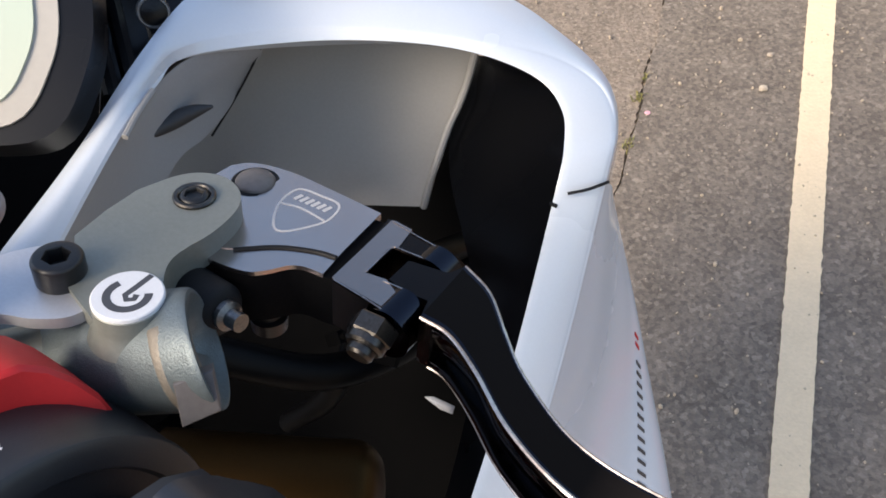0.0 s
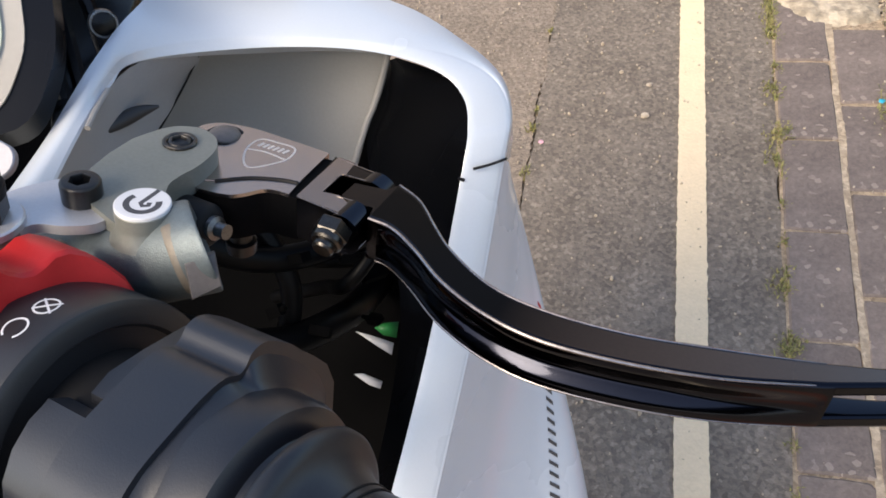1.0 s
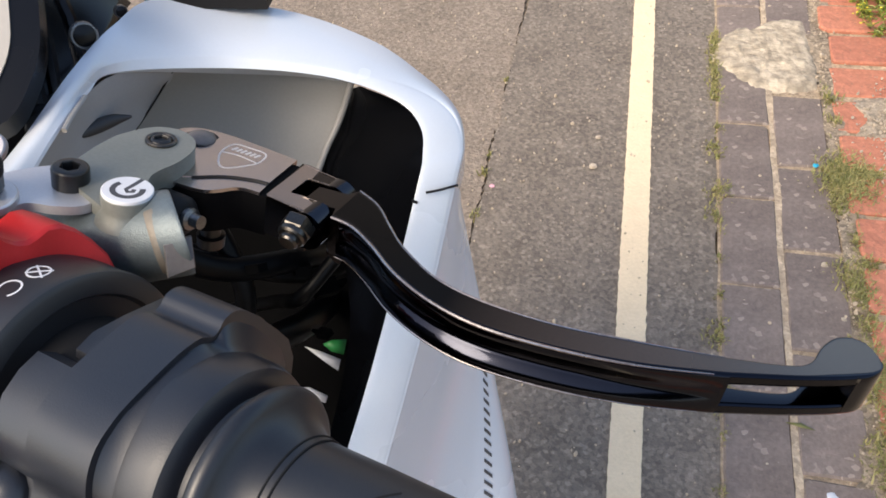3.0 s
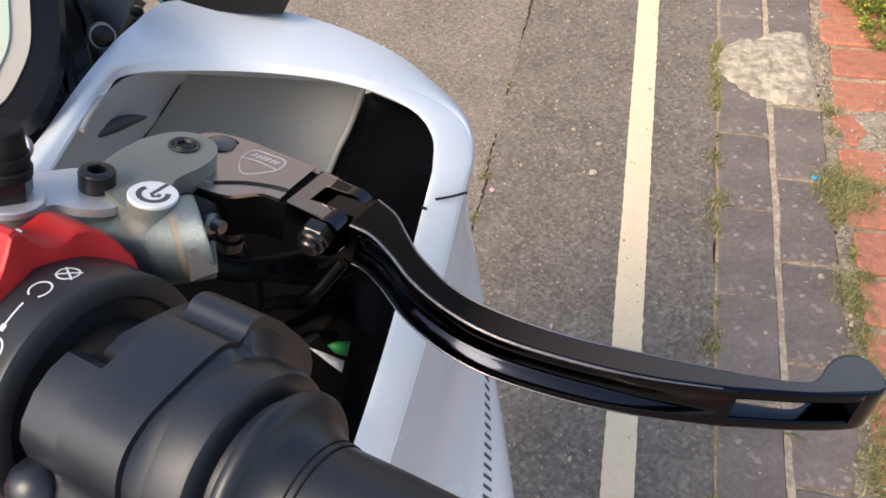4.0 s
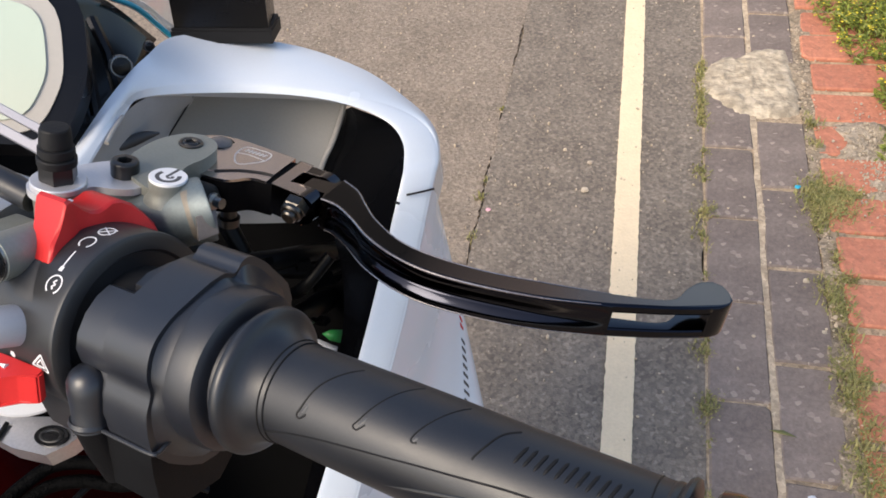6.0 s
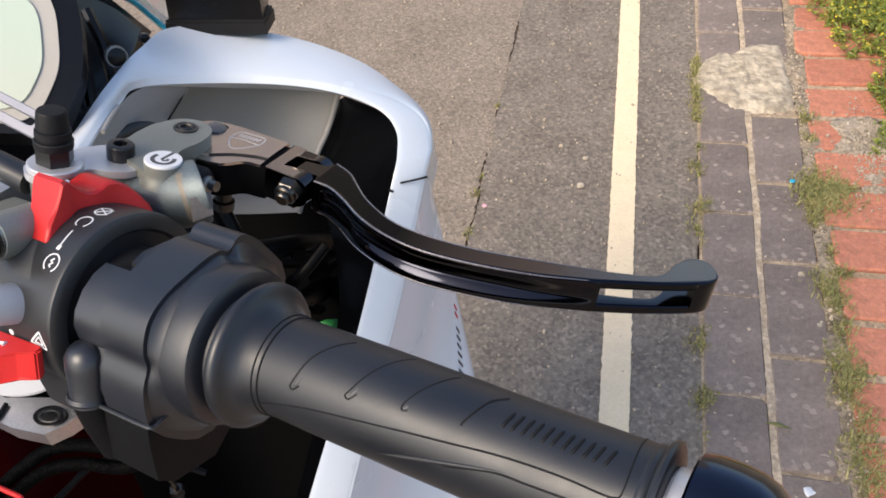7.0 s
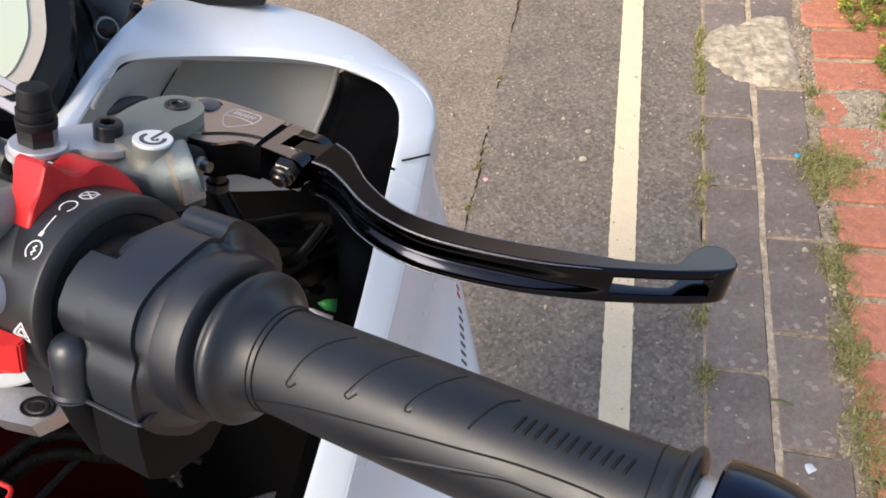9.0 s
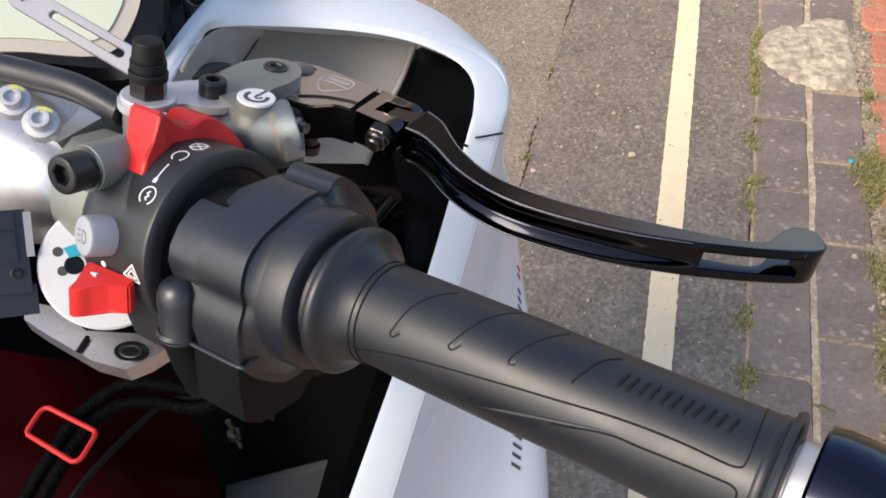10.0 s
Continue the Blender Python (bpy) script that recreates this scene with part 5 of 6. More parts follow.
loops = [(stadium(-32, 31, -0.3, 4.9), -1.2), (stadium(-32, 31, -0.3, 5.3), -0.8), (stadium(-32, 31, -0.3, 5.3), 0.8), (stadium(-32, 31, -0.3, 4.9), 1.2),
         (stadium(-15, 19, 0, 2.0), 1.2), (stadium(-15, 19, 0, 1.6), 0.8), (stadium(-15, 19, 0, 1.6), -0.8), (stadium(-15, 19, 0, 2.0), -1.2)]
bm = bmesh.new()
bridge(bm, [[Vector((x, y, z)) for x, y in lp] for lp, z in loops] + [[Vector((x, y, -1.2)) for x, y in loops[0][0]]], caps=False)
tube([(-30, 1, 0), (-38, 1, 1), (-46, -4, 2), (-52, -12, 3)], 3.4, 10, bm)
bmesh.ops.remove_doubles(bm, verts=bm.verts[:], dist=0.001)
part("plate", bm, BRACKET, slot_bracket)

# top yoke, fork cap and lock area
yoke = thing("fork_yoke", "silver fork yoke with a recessed bolt", "yoke")
pts = [Vector(q) for q in ((-0.230, 0.158, 0.962), (-0.215, 0.158, 0.962), (-0.198, 0.150, 0.962), (-0.167, 0.154, 0.962), (-0.161, 0.152, 0.962), (-0.168, 0.142, 0.962), (-0.174, 0.137, 0.962), (-0.188, 0.138, 0.962), (-0.198, 0.141, 0.962), (-0.214, 0.146, 0.962), (-0.225, 0.150, 0.962))]
bm = bmesh.new()
slab([q[:2] for q in pts], 0.955, 0.962, 0.002, bm=bm)
part("plate", bm, YOKE_ALLOY, yoke, scale=1)
ob = part("yoke_bolt", lathe([(8.6, -3), (8.6, 0.3), (8.0, 0.5), (7.4, 0.3), (6.8, 0.1)], 36), BLACK, yoke, "dark recess")
ob.matrix_basis = Matrix.Translation((-0.1755, 0.1445, 0.9626)) @ Matrix.Diagonal((0.78, 0.50, 0.5, 1))
ob = part("yoke_bolt", lathe([(6.0, -3), (6.0, 0.4), (5.4, 0.9), (4.4, 0.9), (4.0, 0.3), (3.0, -1.0), (0, -1.2)], 36), BOLT, yoke, "steel bolt in a dark recess")
ob.matrix_basis = Matrix.Translation((-0.1755, 0.1445, 0.9626)) @ Matrix.Diagonal((0.78, 0.50, 0.5, 1))
part("yoke_slit", tube([(-0.195, 0.147, 0.963), (-0.195, 0.140, 0.963)], 0.0009, 6), BLACK_MATT, yoke, scale=1)
cap = thing("round_dial", "white round dial with small holes", "dial", look((-0.179, 0.157, 0.995), (0.0, 0.0, 1.211)) @ pose(0, 0, 0, 0, 180, 0))
part("disc", lathe([(6, -6), (21.6, -6), (22.2, -5), (22.2, -0.8), (21.4, 0), (6, 0)], 60), INK, cap, "white disc")
for a, q in ((135, 16.5), (159, 14.3)):
    part("hole", lathe([(1.7, -0.5), (1.7, 0.12), (0, 0.13)], 16, at=(q * math.cos(radians(a)), q * math.sin(radians(a)), 0)), DARK_INK, cap)
ob = part("teal_wedge", slab([(-3, -3), (2, -4), (5, 2), (-3.4, 3)], 0, 1.5, 0.3), TEAL, cap, "teal plastic wedge")
ob.matrix_basis = pose(-0.0073, 0.0100, 0.0005) @ Matrix.Scale(0.65, 4)
part("hex_hole", lathe([(3.2, -0.5), (3.2, 0.14), (2.6, 0.3), (2.2, 0.2), (0, 0.16)], 24, at=(-9.2, 5.2, 0)), BLACK, cap, "black hexagon screw")
lock = thing("lock_block", "dark grey electronics block beside the white dial", "control unit", look((-0.2061, 0.1411, 1.0118), (0.0, 0.0, 1.211)) @ pose(0, 0, 0, 0, 180, 0) @ pose(0, 0, 0, 0, 0, -26))
part("block", box(-1.5, 1.0, -6.5, 25, 28, 10, 1.5), HOUSING, lock)
part("lower_block", box(0.5, -15.5, -7.5, 24, 10, 9, 2.0), HOUSING, lock)
for y0, y1 in ((8.6, 14.2), (-2.2, 7.4)):
    part("panel", box(-2.0, (y0 + y1) / 2, -1.4, 19, y1 - y0, 1.4, 0.5), HOUSING, lock, "raised panel")
part("screw", lathe([(2.0, -3), (2.0, -1.0), (1.6, -0.8), (1.2, -0.8), (0.9, -1.6), (0, -1.6)], 20, at=(6.7, -6.2, 0)), BOLT, lock)
part("edge_plate", box(11.6, 6.5, -5, 2.4, 15, 8, 0.6), GREY_BUTTON, lock, "pale edge plate")

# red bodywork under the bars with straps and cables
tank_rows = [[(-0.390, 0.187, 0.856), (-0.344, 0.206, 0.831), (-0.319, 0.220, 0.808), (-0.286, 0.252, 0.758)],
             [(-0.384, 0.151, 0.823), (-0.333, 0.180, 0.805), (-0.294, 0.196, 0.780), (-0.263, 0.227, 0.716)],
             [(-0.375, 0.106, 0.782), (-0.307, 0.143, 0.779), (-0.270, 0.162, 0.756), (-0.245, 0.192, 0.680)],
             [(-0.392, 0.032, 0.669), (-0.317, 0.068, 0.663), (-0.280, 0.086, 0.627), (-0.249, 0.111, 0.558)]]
part("red_bodywork", sheet(tank_rows, 8, 8), TANK, motorcycle, "red painted bodywork, coloured almost black for shade", scale=1)
# Unseen tank shape, added to keep light from behind off the bodywork.
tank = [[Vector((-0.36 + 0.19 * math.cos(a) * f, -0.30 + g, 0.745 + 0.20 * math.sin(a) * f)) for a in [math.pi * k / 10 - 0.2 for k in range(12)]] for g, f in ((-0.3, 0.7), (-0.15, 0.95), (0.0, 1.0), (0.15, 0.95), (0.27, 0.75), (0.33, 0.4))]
part("tank_blocker", sheet(tank, 3, 4), TANK, motorcycle, "unseen tank shape, added to block light from behind", scale=1)
# Unseen panel, added to block light from the left.
left = [[(-0.60, -0.2, 0.5), (-0.60, 0.3, 0.5), (-0.5, 0.6, 0.6)], [(-0.60, -0.2, 0.85), (-0.58, 0.3, 0.95), (-0.48, 0.6, 0.9)], [(-0.54, -0.2, 1.0), (-0.52, 0.3, 1.10), (-0.44, 0.6, 1.02)]]
thicken(part("left_blocker", sheet(left, 5, 5), WHITE, motorcycle, scale=1), 0.004)
strap_ = thing("strap", "black woven strap with a red buckle", "strap")
for pts in ([(-0.142, 0.181, 0.938), (-0.158, 0.172, 0.916), (-0.176, 0.166, 0.9045), (-0.196, 0.164, 0.906), (-0.210, 0.160, 0.906), (-0.219, 0.151, 0.904), (-0.225, 0.141, 0.902), (-0.231, 0.126, 0.895), (-0.238, 0.107, 0.885), (-0.244, 0.088, 0.872)],
            [(-0.142, 0.175, 0.934), (-0.158, 0.166, 0.911), (-0.176, 0.160, 0.8995), (-0.195, 0.158, 0.901), (-0.208, 0.154, 0.901), (-0.216, 0.147, 0.900), (-0.2205, 0.138, 0.898), (-0.225, 0.124, 0.893), (-0.231, 0.107, 0.884), (-0.237, 0.090, 0.874)]):
    part("webbing", tube(spline(pts, 8), 0.0030, 14), STRAP, strap_, "black braided webbing", scale=1)
bk = []
for (cx, cy), a0_ in (((-0.2120, 0.1250), 270), ((-0.2118, 0.1338), 0), ((-0.2355, 0.1392), 90), ((-0.2357, 0.1316), 180)):
    bk += [Vector((cx + 0.0032 * math.cos(radians(a0_ + d)), cy + 0.0032 * math.sin(radians(a0_ + d)), 0.9070)) for d in (0, 30, 60, 90)]
part("buckle", tube(bk + [bk[0], bk[1]], 0.0011, 10), RED, strap_, "red wire buckle", scale=1)
cable = thing("throttle_cable", "thin glossy black cable", "cable")
part("sheath", tube(spline([(-0.150, 0.172, 0.880), (-0.165, 0.171, 0.888), (-0.179, 0.170, 0.891), (-0.196, 0.164, 0.891), (-0.205, 0.150, 0.889), (-0.212, 0.133, 0.888), (-0.217, 0.118, 0.886), (-0.222, 0.095, 0.880)], 8), 0.0015, 14), HOSE, cable, scale=1)
lower = [[(-0.265, 0.229, 0.655), (-0.208, 0.261, 0.654), (-0.160, 0.285, 0.652)], [(-0.262, 0.205, 0.630), (-0.205, 0.232, 0.620), (-0.158, 0.262, 0.615)], [(-0.262, 0.160, 0.560), (-0.205, 0.180, 0.545), (-0.160, 0.200, 0.540)]]
thicken(part("lower_panel", sheet(lower, 5, 5), LINER_DARK, motorcycle, "grey inner face of the lower fairing", scale=1), 0.003)
stud = thing("stud", "small steel stud with a nut in the shade", "stud")
stud.matrix_world = Matrix.Translation((-0.2290, 0.2230, 0.7500))
part("rod", lathe([(1.8, -14), (1.8, 16)], 16), NUT_STEEL, stud)
part("nut", lathe([(4.2, -3), (4.6, -2), (4.6, 2), (4.2, 3)], 6), NUT_STEEL, stud)

# ---------------------------------------------------------------- kerb bricks, weeds and litter
random.seed(4)


def brick_mesh(name, sx, sy, sz, seed, chip=0.0):
    """A worn brick with eroded corners and an uneven outline, in metres."""
    rnd = random.Random(seed)
    hx, hy = sx / 2, sy / 2
    ring = []
    for cx, cy in ((1, -1), (1, 1), (-1, 1), (-1, -1)):
        cut = rnd.uniform(0.002, 0.0048) + (rnd.uniform(0, 1) < 0.3) * chip * 1.4
        first, second = ((hx * cx - cut * cx, hy * cy), (hx * cx, hy * cy - cut * cy))
        if cx * cy < 0:
            ring += [first, second]
        else:
            ring += [second, first]
    pts = []
    for p, q in zip(ring, ring[1:] + ring[:1]):
        n = 1 if math.dist(p, q) < 0.03 else 3
        for k in range(n):
            f = k / n
            pts.append((p[0] + (q[0] - p[0]) * f + rnd.uniform(-1, 1) * 0.0012, p[1] + (q[1] - p[1]) * f + rnd.uniform(-1, 1) * 0.0012))
    bm = bmesh.new()
    tip = [rnd.uniform(-0.0008, 0.0008) for _ in pts]
    bridge(bm, [[Vector((x, y, -sz / 2)) for x, y in pts], [Vector((x, y, sz / 2 - 0.0034 + t)) for (x, y), t in zip(pts, tip)],
                [Vector((x * (1 - 0.0032 / hx), y * (1 - 0.0032 / hy), sz / 2 + t * 0.5)) for (x, y), t in zip(pts, tip)]])
    bmesh.ops.recalc_face_normals(bm, faces=bm.faces)
    me = bpy.data.meshes.new(name)
    bm.to_mesh(me)
    bm.free()
    return me


kerb = tagged(new("kerb_bricks"), "dark blue-grey bricks laid lengthwise along the kerb", "kerb", kind="structure")
blue = [brick_mesh("blue", 0.0985, (0.2142, 0.2125)[k % 2], 0.05, k, 0.004 if k % 2 else 0) for k in range(6)]
for me in blue:
    me.materials.append(BLOCK)


def lay_brick(me, x, y, z, parent, name="brick", turn=0.0):
    ob = new(name, me)
    ob.parent = parent
    ob.matrix_basis = pose(x, y, z, random.uniform(-0.3, 0.3), random.uniform(-0.3, 0.3), turn + random.uniform(-0.8, 0.8))
    return ob


for k in range(-14, 30):
    y = 1.416 + 0.2165 * k
    if not 1.74 < y < 1.84:
        lay_brick(random.choice(blue), 0.2365, y, -0.0205 + random.uniform(-0.001, 0.001), kerb)
    y = 1.515 + 0.2215 * k
    if not 1.72 < y < 1.90:
        lay_brick(random.choice(blue), 0.3445, y, -0.0207 + random.uniform(-0.001, 0.001), kerb)
edging = tagged(new("orange_edging"), "orange-red bricks laid crosswise beside the kerb", "edging", kind="structure")
orange = [brick_mesh("orange", 0.210, 0.098, 0.06, 20 + k, 0.006 if k % 2 else 0.003) for k in range(6)]
for me in orange:
    me.materials.append(ORANGE)
for k in range(-24, 60):
    y = 1.224 + 0.1155 * k
    lay_brick(random.choice(orange), 0.524 + random.uniform(-0.008, 0.008), y, -0.022 + random.uniform(-0.004, 0.004), edging)


def blob(name, cx, cy, rx, ry, h, material, label, category, seed=0, kind="structure", n=40, rings=8):
    """A low uneven mound with a ragged edge."""
    bm = bmesh.new()
    vs = []
    for j in range(rings + 1):
        f = j / rings
        row = []
        for i in range(n):
            a = 2 * math.pi * i / n
            e = 1 + 0.16 * noise.noise((math.cos(a) * 1.6, math.sin(a) * 1.6, seed)) + 0.07 * noise.noise((math.cos(a) * 5, math.sin(a) * 5, seed + 3))
            x, y = cx + rx * f * e * math.cos(a), cy + ry * f * e * math.sin(a)
            z = h * (1 - f ** 6) + 0.0022 * noise.noise((x * 55, y * 55, seed)) * (1 - f ** 4) - 0.004 * f ** 6
            row.append(bm.verts.new((x, y, z)))
        vs.append(row)
    for a, b in zip(vs, vs[1:]):
        for i in range(n):
            k = (i + 1) % n
            bm.faces.new((a[i], a[k], b[k], b[i]))
    bmesh.ops.remove_doubles(bm, verts=vs[0], dist=1e-5)
    return tagged(link(bm, name, material, scale=1), label, category, kind=kind)




def patch(name, outline, h, material, label, category, seed, rings=26):
    """A trowelled lump inside a ragged outline."""
    edge = spline([(*q, 0) for q in outline], 8, closed=True)
    mid_ = sum(edge, Vector()) / len(edge)
    bm = bmesh.new()
    rows = []
    for j in range(1, rings + 1):
        f = j / rings
        row = []
        for q in edge:
            e = 1 + 0.05 * noise.noise((q.x * 60, q.y * 60, seed)) + 0.03 * noise.noise((q.x * 170, q.y * 170, seed))
            w = mid_ + (q - mid_) * f * e
            lump = 0.0030 * noise.noise((w.x * 22, w.y * 22, seed)) + 0.0021 * noise.noise((w.x * 75, w.y * 75, seed)) + 0.0013 * noise.noise((w.x * 200, w.y * 200, seed))
            row.append(bm.verts.new((w.x, w.y, (h + lump) * (1 - f ** 9) - 0.003 * f ** 9)))
        rows.append(row)
    n = len(edge)
    for a, b in zip(rows, rows[1:]):
        for i in range(n):
            bm.faces.new((a[i], a[(i + 1) % n], b[(i + 1) % n], b[i]))
    bm.faces.new(rows[0])
    return tagged(link(bm, name, material, scale=1), label, category, kind="structure")


patch("cement_patch", [(0.170, 1.778), (0.180, 1.716), (0.210, 1.675), (0.252, 1.637), (0.288, 1.627), (0.371, 1.642), (0.399, 1.679), (0.393, 1.754), (0.390, 1.821), (0.384, 1.900),
                       (0.352, 1.918), (0.299, 1.904), (0.259, 1.868), (0.239, 1.876), (0.200, 1.840)], 0.011, CEMENT, "rough pale cement patch over the kerb bricks", "cement", 5)
RUBBLE = surface("rubble", (0.44, 0.355, 0.255), 0.95, other=(0.17, 0.138, 0.098), patch=26, grain=130, mix=1.0, bump=1.0, bump_scale=70, deep=0.006, speck=(140, 0.75, 0.6, (0.55, 0.45, 0.34)))
patch("rubble_patch", [(0.451, 1.623), (0.473, 1.566), (0.449, 1.517), (0.477, 1.448), (0.500, 1.383), (0.561, 1.373), (0.606, 1.532), (0.555, 1.641), (0.499, 1.645)], 0.0085, RUBBLE, "grey crumbled concrete over broken orange bricks", "rubble", 15)
rnd = random.Random(41)
bm = bmesh.new()
for _ in range(420):
    x, y = rnd.gauss(0.525, 0.035), rnd.gauss(1.51, 0.075)
    r = rnd.uniform(0.0014, 0.0046)
    m_ = Matrix.Translation((x, y, 0.0105 + r * 0.1)) @ Euler((rnd.uniform(0, 3), rnd.uniform(0, 3), rnd.uniform(0, 3))).to_matrix().to_4x4() @ Matrix.Diagonal((1, rnd.uniform(0.5, 1), rnd.uniform(0.4, 0.8), 1))
    bmesh.ops.create_icosphere(bm, subdivisions=1, radius=r, matrix=m_)
tagged(link(bm, "crumbs", surface("crumb", (0.50, 0.42, 0.32), 0.95, other=(0.24, 0.20, 0.15), patch=40, grain=200, mix=0.5, isle=0.5), scale=1), "crumbled pieces of concrete on the orange bricks", "rubble", kind="stuff")
blob("verge", 0.83, 1.6, 0.22, 3.2, 0.012, EARTH, "weedy earth verge beside the orange bricks", "verge", 9, rings=14, n=120)


def tuft(name, spots, material, label, blades=30, tall=0.03, spread=0.02, seed=1):
    """Grass as many thin bent blades, in one mesh."""
    rnd = random.Random(seed)
    bm = bmesh.new()
    for cx, cy, amount in spots:
        for _ in range(int(blades * amount)):
            x, y = cx + rnd.gauss(0, spread * amount ** 0.5), cy + rnd.gauss(0, spread * 1.4 * amount ** 0.5)
            h, a, w = tall * rnd.uniform(0.4, 1.1), rnd.uniform(0, 6.28), rnd.uniform(0.0009, 0.0019)
            lean = rnd.uniform(0.3, 1.3) * h
            d = Vector((math.cos(a), math.sin(a), 0))
            s = Vector((-d.y, d.x, 0)) * w
            p0, p1, p2 = Vector((x, y, -0.004)), Vector((x, y, h * 0.65)) + d * lean * 0.45, Vector((x, y, h * rnd.uniform(0.5, 1))) + d * lean
            v = [bm.verts.new(q) for q in (p0 - s, p0 + s, p1 + s * 0.8, p1 - s * 0.8, p2)]
            bm.faces.new(v[:4])
            bm.faces.new((v[3], v[2], v[4]))
    return tagged(link(bm, name, material, scale=1), label, "grass", kind="stuff")


gaps = [(0.183, 1.60 + 0.018 * k, 0.9) for k in range(14)] + [(0.186, 0.70 + 0.09 * k, 0.3) for k in range(10)] + [(*(0.181, 1.438), 1.3), (*(0.183, 1.317), 1.6), (*(0.176, 1.262), 0.9), (*(0.175, 0.974), 1.2), (*(0.183, 0.852), 1.3)] + [(0.19, 1.50, 0.5), (0.20, 1.335, 0.8), (0.196, 1.315, 0.6), (0.187, 1.22, 0.3), (0.186, 0.86, 0.9), (0.20, 0.865, 0.5), (0.187, 1.0, 0.4), (0.187, 1.07, 0.2), (0.187, 0.62, 0.5)]
gaps += [(-0.264, 1.20, 0.35), (-0.268, 1.32, 0.4), (-0.262, 1.37, 0.2), (-0.265, 1.62, 0.2), (0.405, 1.66, 0.4)]
tuft("grass", gaps, GRASS, "short green grass in the joints of the kerb", 60, 0.011, 0.008, 3)
tuft("grass", [(0.405, 1.385, 3.6), (0.44, 1.365, 4.2), (0.425, 1.40, 3.5), (0.418, 1.345, 3.0), (0.46, 1.40, 1.6), (0.405, 1.13, 1.8), (0.415, 1.09, 1.2), (0.43, 1.17, 0.8), (0.408, 0.96, 1.8), (0.41, 0.90, 1.4), (0.425, 0.93, 1.2), (0.415, 0.79, 2.2), (0.43, 0.74, 2.4), (0.41, 0.62, 1.4), (0.395, 1.30, 0.6),
               (0.42, 1.22, 0.6), (0.42, 1.03, 0.7), (0.43, 0.85, 1.0), (0.44, 0.68, 1.2), (0.415, 1.55, 0.4), (0.41, 1.62, 0.5)], GRASS, "grass tufts between the kerb and the orange bricks", 150, 0.018, 0.0105, 7)
tuft("grass", [(0.72 + 0.04 * math.sin(k * 2.1), 0.9 + 0.045 * k, 1.4) for k in range(34)], GRASS, "long weeds on the verge", 60, 0.07, 0.03, 11)
WEED = surface("weed_leaf", (0.050, 0.085, 0.014), 0.5, other=(0.30, 0.33, 0.055), patch=12, grain=30, mix=0.25, bump=0, isle=0.75)


def verge_edge(y):
    """How far the weeds reach over the orange bricks."""
    knots = ((1.36, 0.585), (1.45, 0.560), (1.55, 0.545), (1.66, 0.565), (1.78, 0.560), (1.92, 0.500), (2.06, 0.455), (2.5, 0.44))
    for (y0, x0), (y1, x1) in zip(knots, knots[1:]):
        if y <= y1:
            return x0 + (x1 - x0) * max(0.0, (y - y0) / (y1 - y0))
    return 0.44


def weeds(name, label, plants=620, seed=2):
    """Arching stems with small folded leaves, in one mesh, and yellow blossoms at their tips."""
    rnd = random.Random(seed)
    bm, gold = bmesh.new(), bmesh.new()
    while plants:
        x, y = rnd.uniform(0.44, 0.80), rnd.uniform(1.36, 2.45)
        if x < verge_edge(y) + 0.012 * math.sin(y * 61):
            continue
        plants -= 1
        near_edge = x - verge_edge(y) < 0.05
        tall = rnd.uniform(0.03, 0.075) * (0.7 if y < 1.7 else 1.0) * (0.8 if near_edge else 1.25)
        a = rnd.uniform(2.2, 4.2) if rnd.random() < 0.6 else rnd.uniform(0, 6.28)
        lean = Vector((math.cos(a), math.sin(a) * 0.7, 0)) * tall * rnd.uniform(0.2, 0.9)
        foot = Vector((x, y, 0.0))
        line = [foot + lean * f * f + Vector((0, 0, tall * (f - 0.25 * f * f))) for f in (0, 0.2, 0.4, 0.6, 0.8, 1.0)]
        tube(line, [0.0010, 0.0009, 0.0008, 0.0007, 0.0006, 0.0003], 4, bm, ends=False)
        for _ in range(int(24 * (tall / 0.06) + 6)):
            f = rnd.random() ** 0.75
            k = min(4, int(f * 5))
            at = line[k].lerp(line[k + 1], f * 5 - k) + Vector((rnd.gauss(0, 0.007), rnd.gauss(0, 0.007), rnd.gauss(0, 0.004)))
            n, w = rnd.uniform(0.005, 0.012), rnd.uniform(0.0012, 0.0030)
            turn = Euler((rnd.uniform(-0.9, 0.9), rnd.uniform(-1.0, 0.6), rnd.uniform(0, 6.28))).to_matrix()
            v = [bm.verts.new(at + turn @ Vector(q)) for q in ((-n, 0, 0), (0, -w, w * 0.5), (n, 0, -n * 0.25), (0, w, w * 0.5))]
            bm.faces.new(v[:3])
            bm.faces.new((v[0], v[2], v[3]))
        if y > 1.74 and rnd.random() < 0.75:
            for _ in range(rnd.randint(1, 4)):
                at = line[-1] + Vector((rnd.gauss(0, 0.006), rnd.gauss(0, 0.006), rnd.gauss(0.001, 0.003)))
                bmesh.ops.create_icosphere(gold, subdivisions=1, radius=rnd.uniform(0.0015, 0.0036), matrix=Matrix.Translation(at) @ Matrix.Diagonal((1, 1, 0.6, 1)))
    tagged(link(gold, "flowers", FLOWER, scale=1), "small yellow weed flowers on the verge", "flowers", kind="stuff")
    return tagged(link(bm, name, WEED, scale=1), label, "weeds", kind="stuff")


weeds("weeds", "leafy green weeds growing over the orange bricks")

rnd = random.Random(8)
bm = bmesh.new()
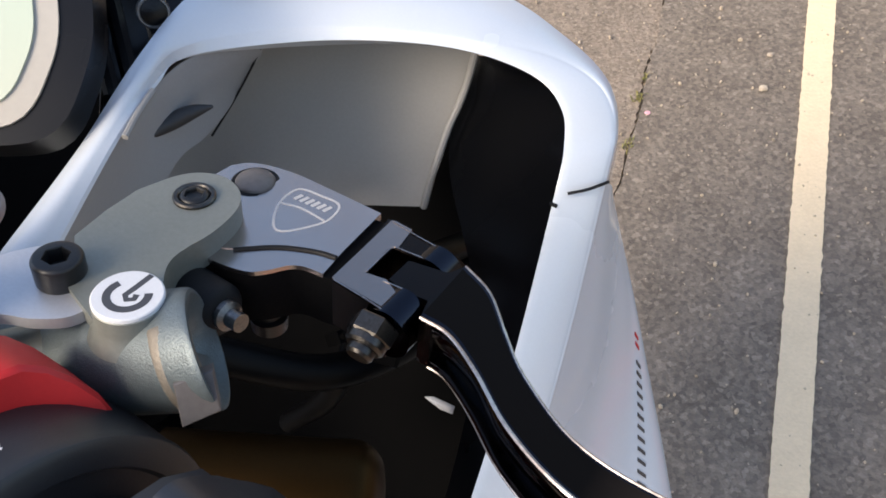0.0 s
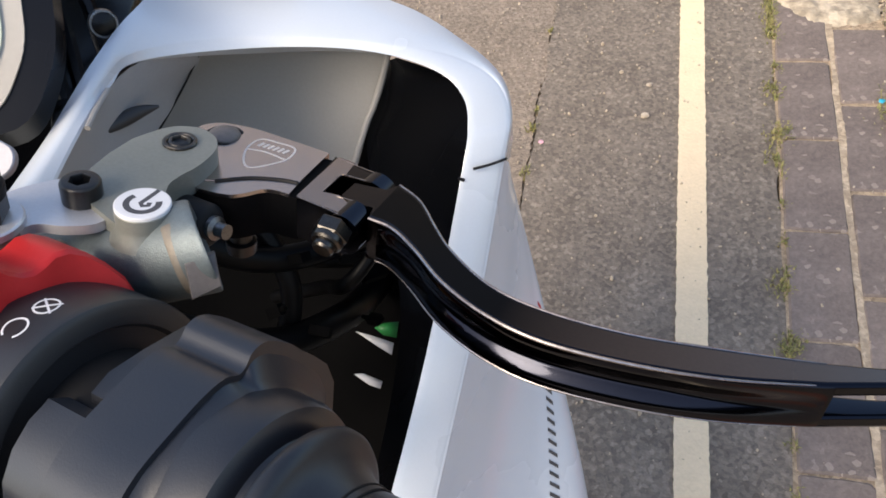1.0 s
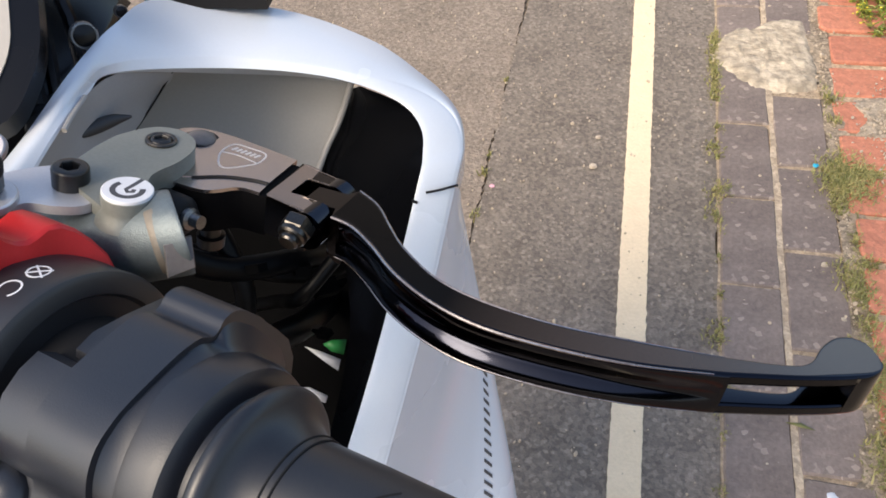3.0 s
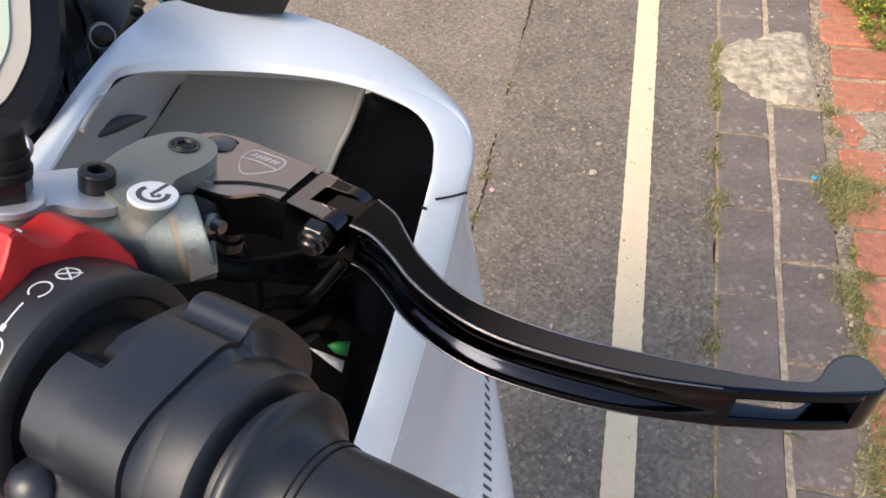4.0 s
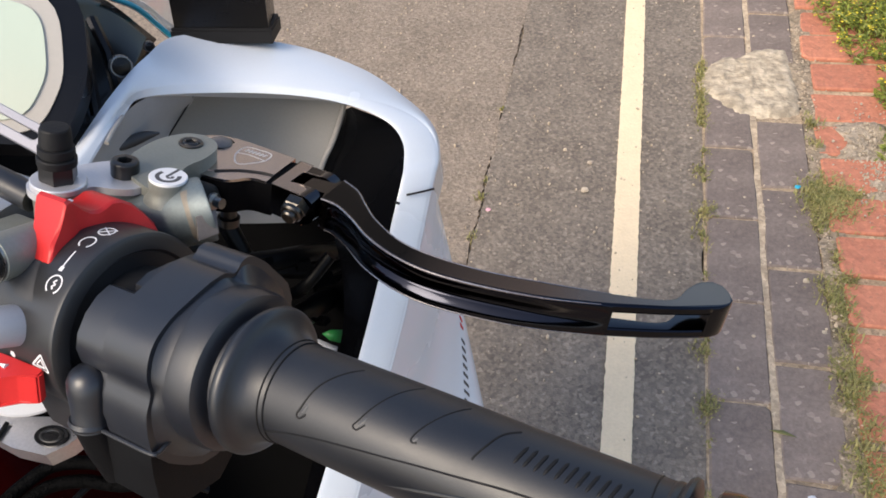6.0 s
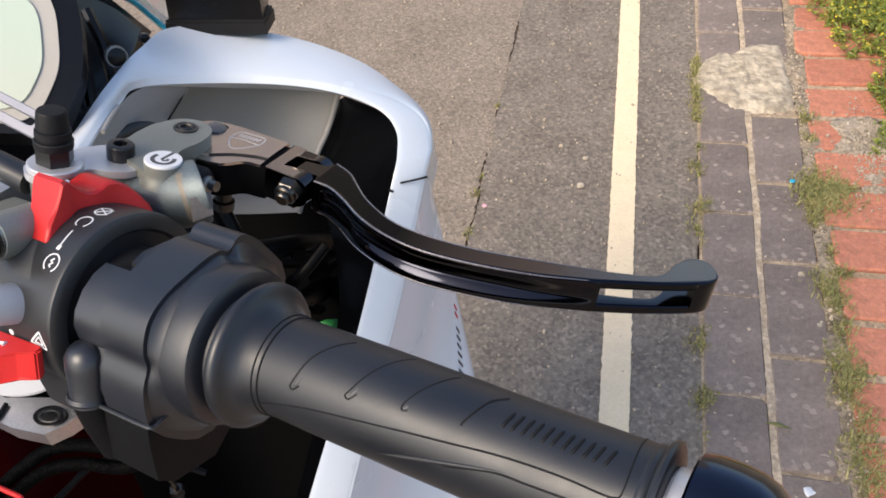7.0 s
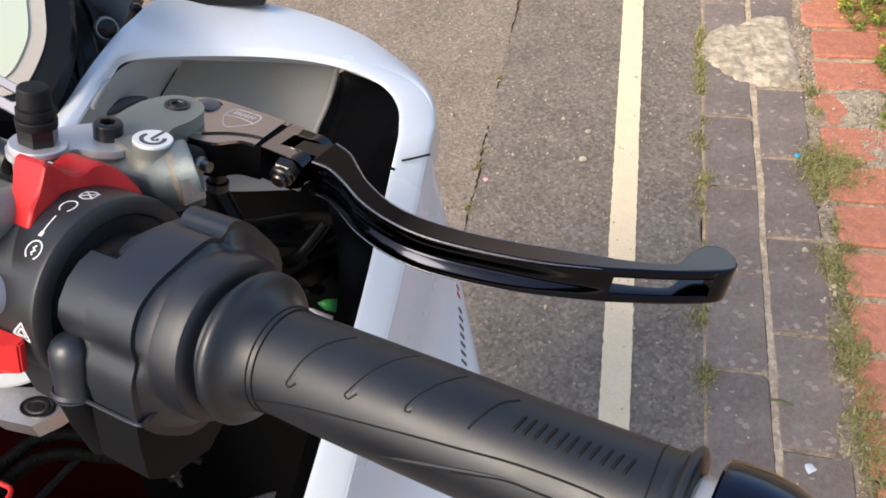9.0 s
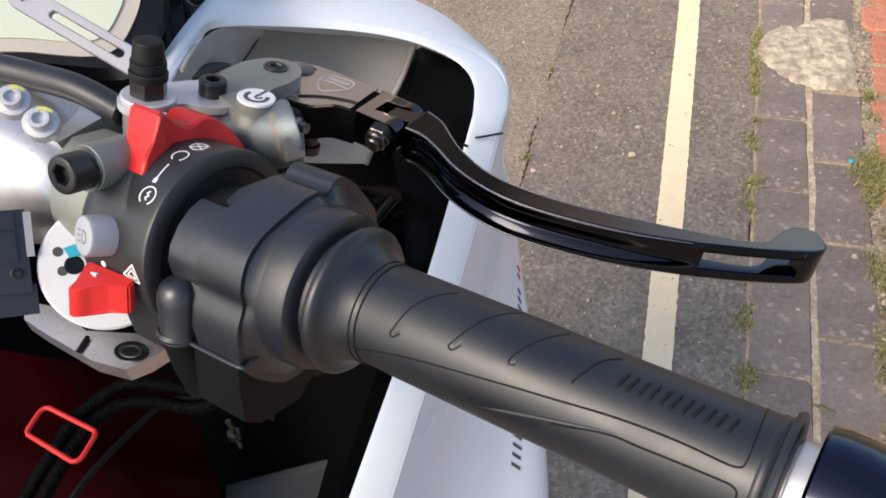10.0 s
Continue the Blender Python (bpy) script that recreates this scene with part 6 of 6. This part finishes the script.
for _ in range(1500):
    x, y = rnd.uniform(-0.9, 0.46), rnd.uniform(0.5, 2.6)
    r = rnd.uniform(0.0012, 0.0036) * (1.6 if rnd.random() < 0.08 else 1)
    m_ = Matrix.Translation((x, y, 0.001 + r * 0.3)) @ Euler((rnd.uniform(0, 3), rnd.uniform(0, 3), rnd.uniform(0, 3))).to_matrix().to_4x4() @ Matrix.Diagonal((1, rnd.uniform(0.6, 1), rnd.uniform(0.4, 0.8), 1))
    bmesh.ops.create_icosphere(bm, subdivisions=1, radius=r, matrix=m_)
for _ in range(380):
    x, y = rnd.gauss(0.408, 0.010), rnd.uniform(0.45, 2.0)
    r = rnd.uniform(0.0014, 0.0034) * (1.9 if rnd.random() < 0.06 else 1)
    m_ = Matrix.Translation((x, y, 0.004 + r * 0.3)) @ Euler((rnd.uniform(0, 3), rnd.uniform(0, 3), rnd.uniform(0, 3))).to_matrix().to_4x4() @ Matrix.Diagonal((1, rnd.uniform(0.6, 1), rnd.uniform(0.4, 0.8), 1))
    bmesh.ops.create_icosphere(bm, subdivisions=1, radius=r, matrix=m_)
tagged(link(bm, "grit", PEBBLE, scale=1), "loose pale grit scattered on the asphalt", "grit", kind="stuff")


def scrap(name, x, y, size, material, label, category, seed):
    rnd = random.Random(seed)
    bm = bmesh.new()
    bmesh.ops.create_icosphere(bm, subdivisions=2, radius=size)
    for q in bm.verts:
        q.co *= rnd.uniform(0.75, 1.2)
        q.co.z *= 0.4
    ob = link(bm, name, material, scale=1)
    ob.matrix_world = pose(x, y, size * 0.35, 0, 0, rnd.uniform(0, 180))
    return tagged(ob, label, category)


scrap("stone", 0.0, 0.0, 0.008, PEBBLE, "small tan stone on the asphalt", "stone", 1).matrix_world = Matrix.Translation((*(-0.055, 1.360), 0.004))
scrap("stone", 0, 0, 0.006, PEBBLE, "small pale stone on the asphalt", "stone", 2).matrix_world = Matrix.Translation((*(-0.051, 1.449), 0.003))
scrap("petal", 0, 0, 0.005, PINK, "pink petal on the asphalt", "petal", 3).matrix_world = Matrix.Translation((*(-0.244, 1.281), 0.002))
scrap("teal_scrap", 0, 0, 0.006, TEAL, "teal plastic scrap by the grass", "litter", 4).matrix_world = Matrix.Translation((*(0.364, 1.403), 0.012))
scrap("paper_scrap", 0, 0, 0.009, INK, "crumpled white paper scrap on the bricks", "litter", 5).matrix_world = Matrix.Translation((*(0.334, 0.711), 0.004))
scrap("stone", 0, 0, 0.007, CEMENT, "broken pale stone beside the bricks", "stone", 6).matrix_world = Matrix.Translation((*(0.361, 1.155), 0.003))
scrap("stone", 0, 0, 0.007, PEBBLE, "yellowish stone beside the bricks", "stone", 7).matrix_world = Matrix.Translation((*(0.400, 1.102), 0.003))
scrap("stone", 0, 0, 0.006, CEMENT, "pale stone beside the bricks", "stone", 8).matrix_world = Matrix.Translation((*(0.381, 1.038), 0.003))
bm = bmesh.new()
v = [bm.verts.new(q) for q in ((-0.02, -0.003, 0), (0.0, -0.004, 0.004), (0.022, 0, 0.006), (0.0, 0.004, 0.004))]
bm.faces.new(v)
leaf = tagged(thicken(link(bm, "leaf", GRASS, scale=1), 0.0006), "fresh green leaf lying on the kerb", "leaf")
leaf.matrix_world = Matrix.Translation((*(0.297, 0.821), 0.006)) @ pose(0, 0, 0, 0, 0, -20)
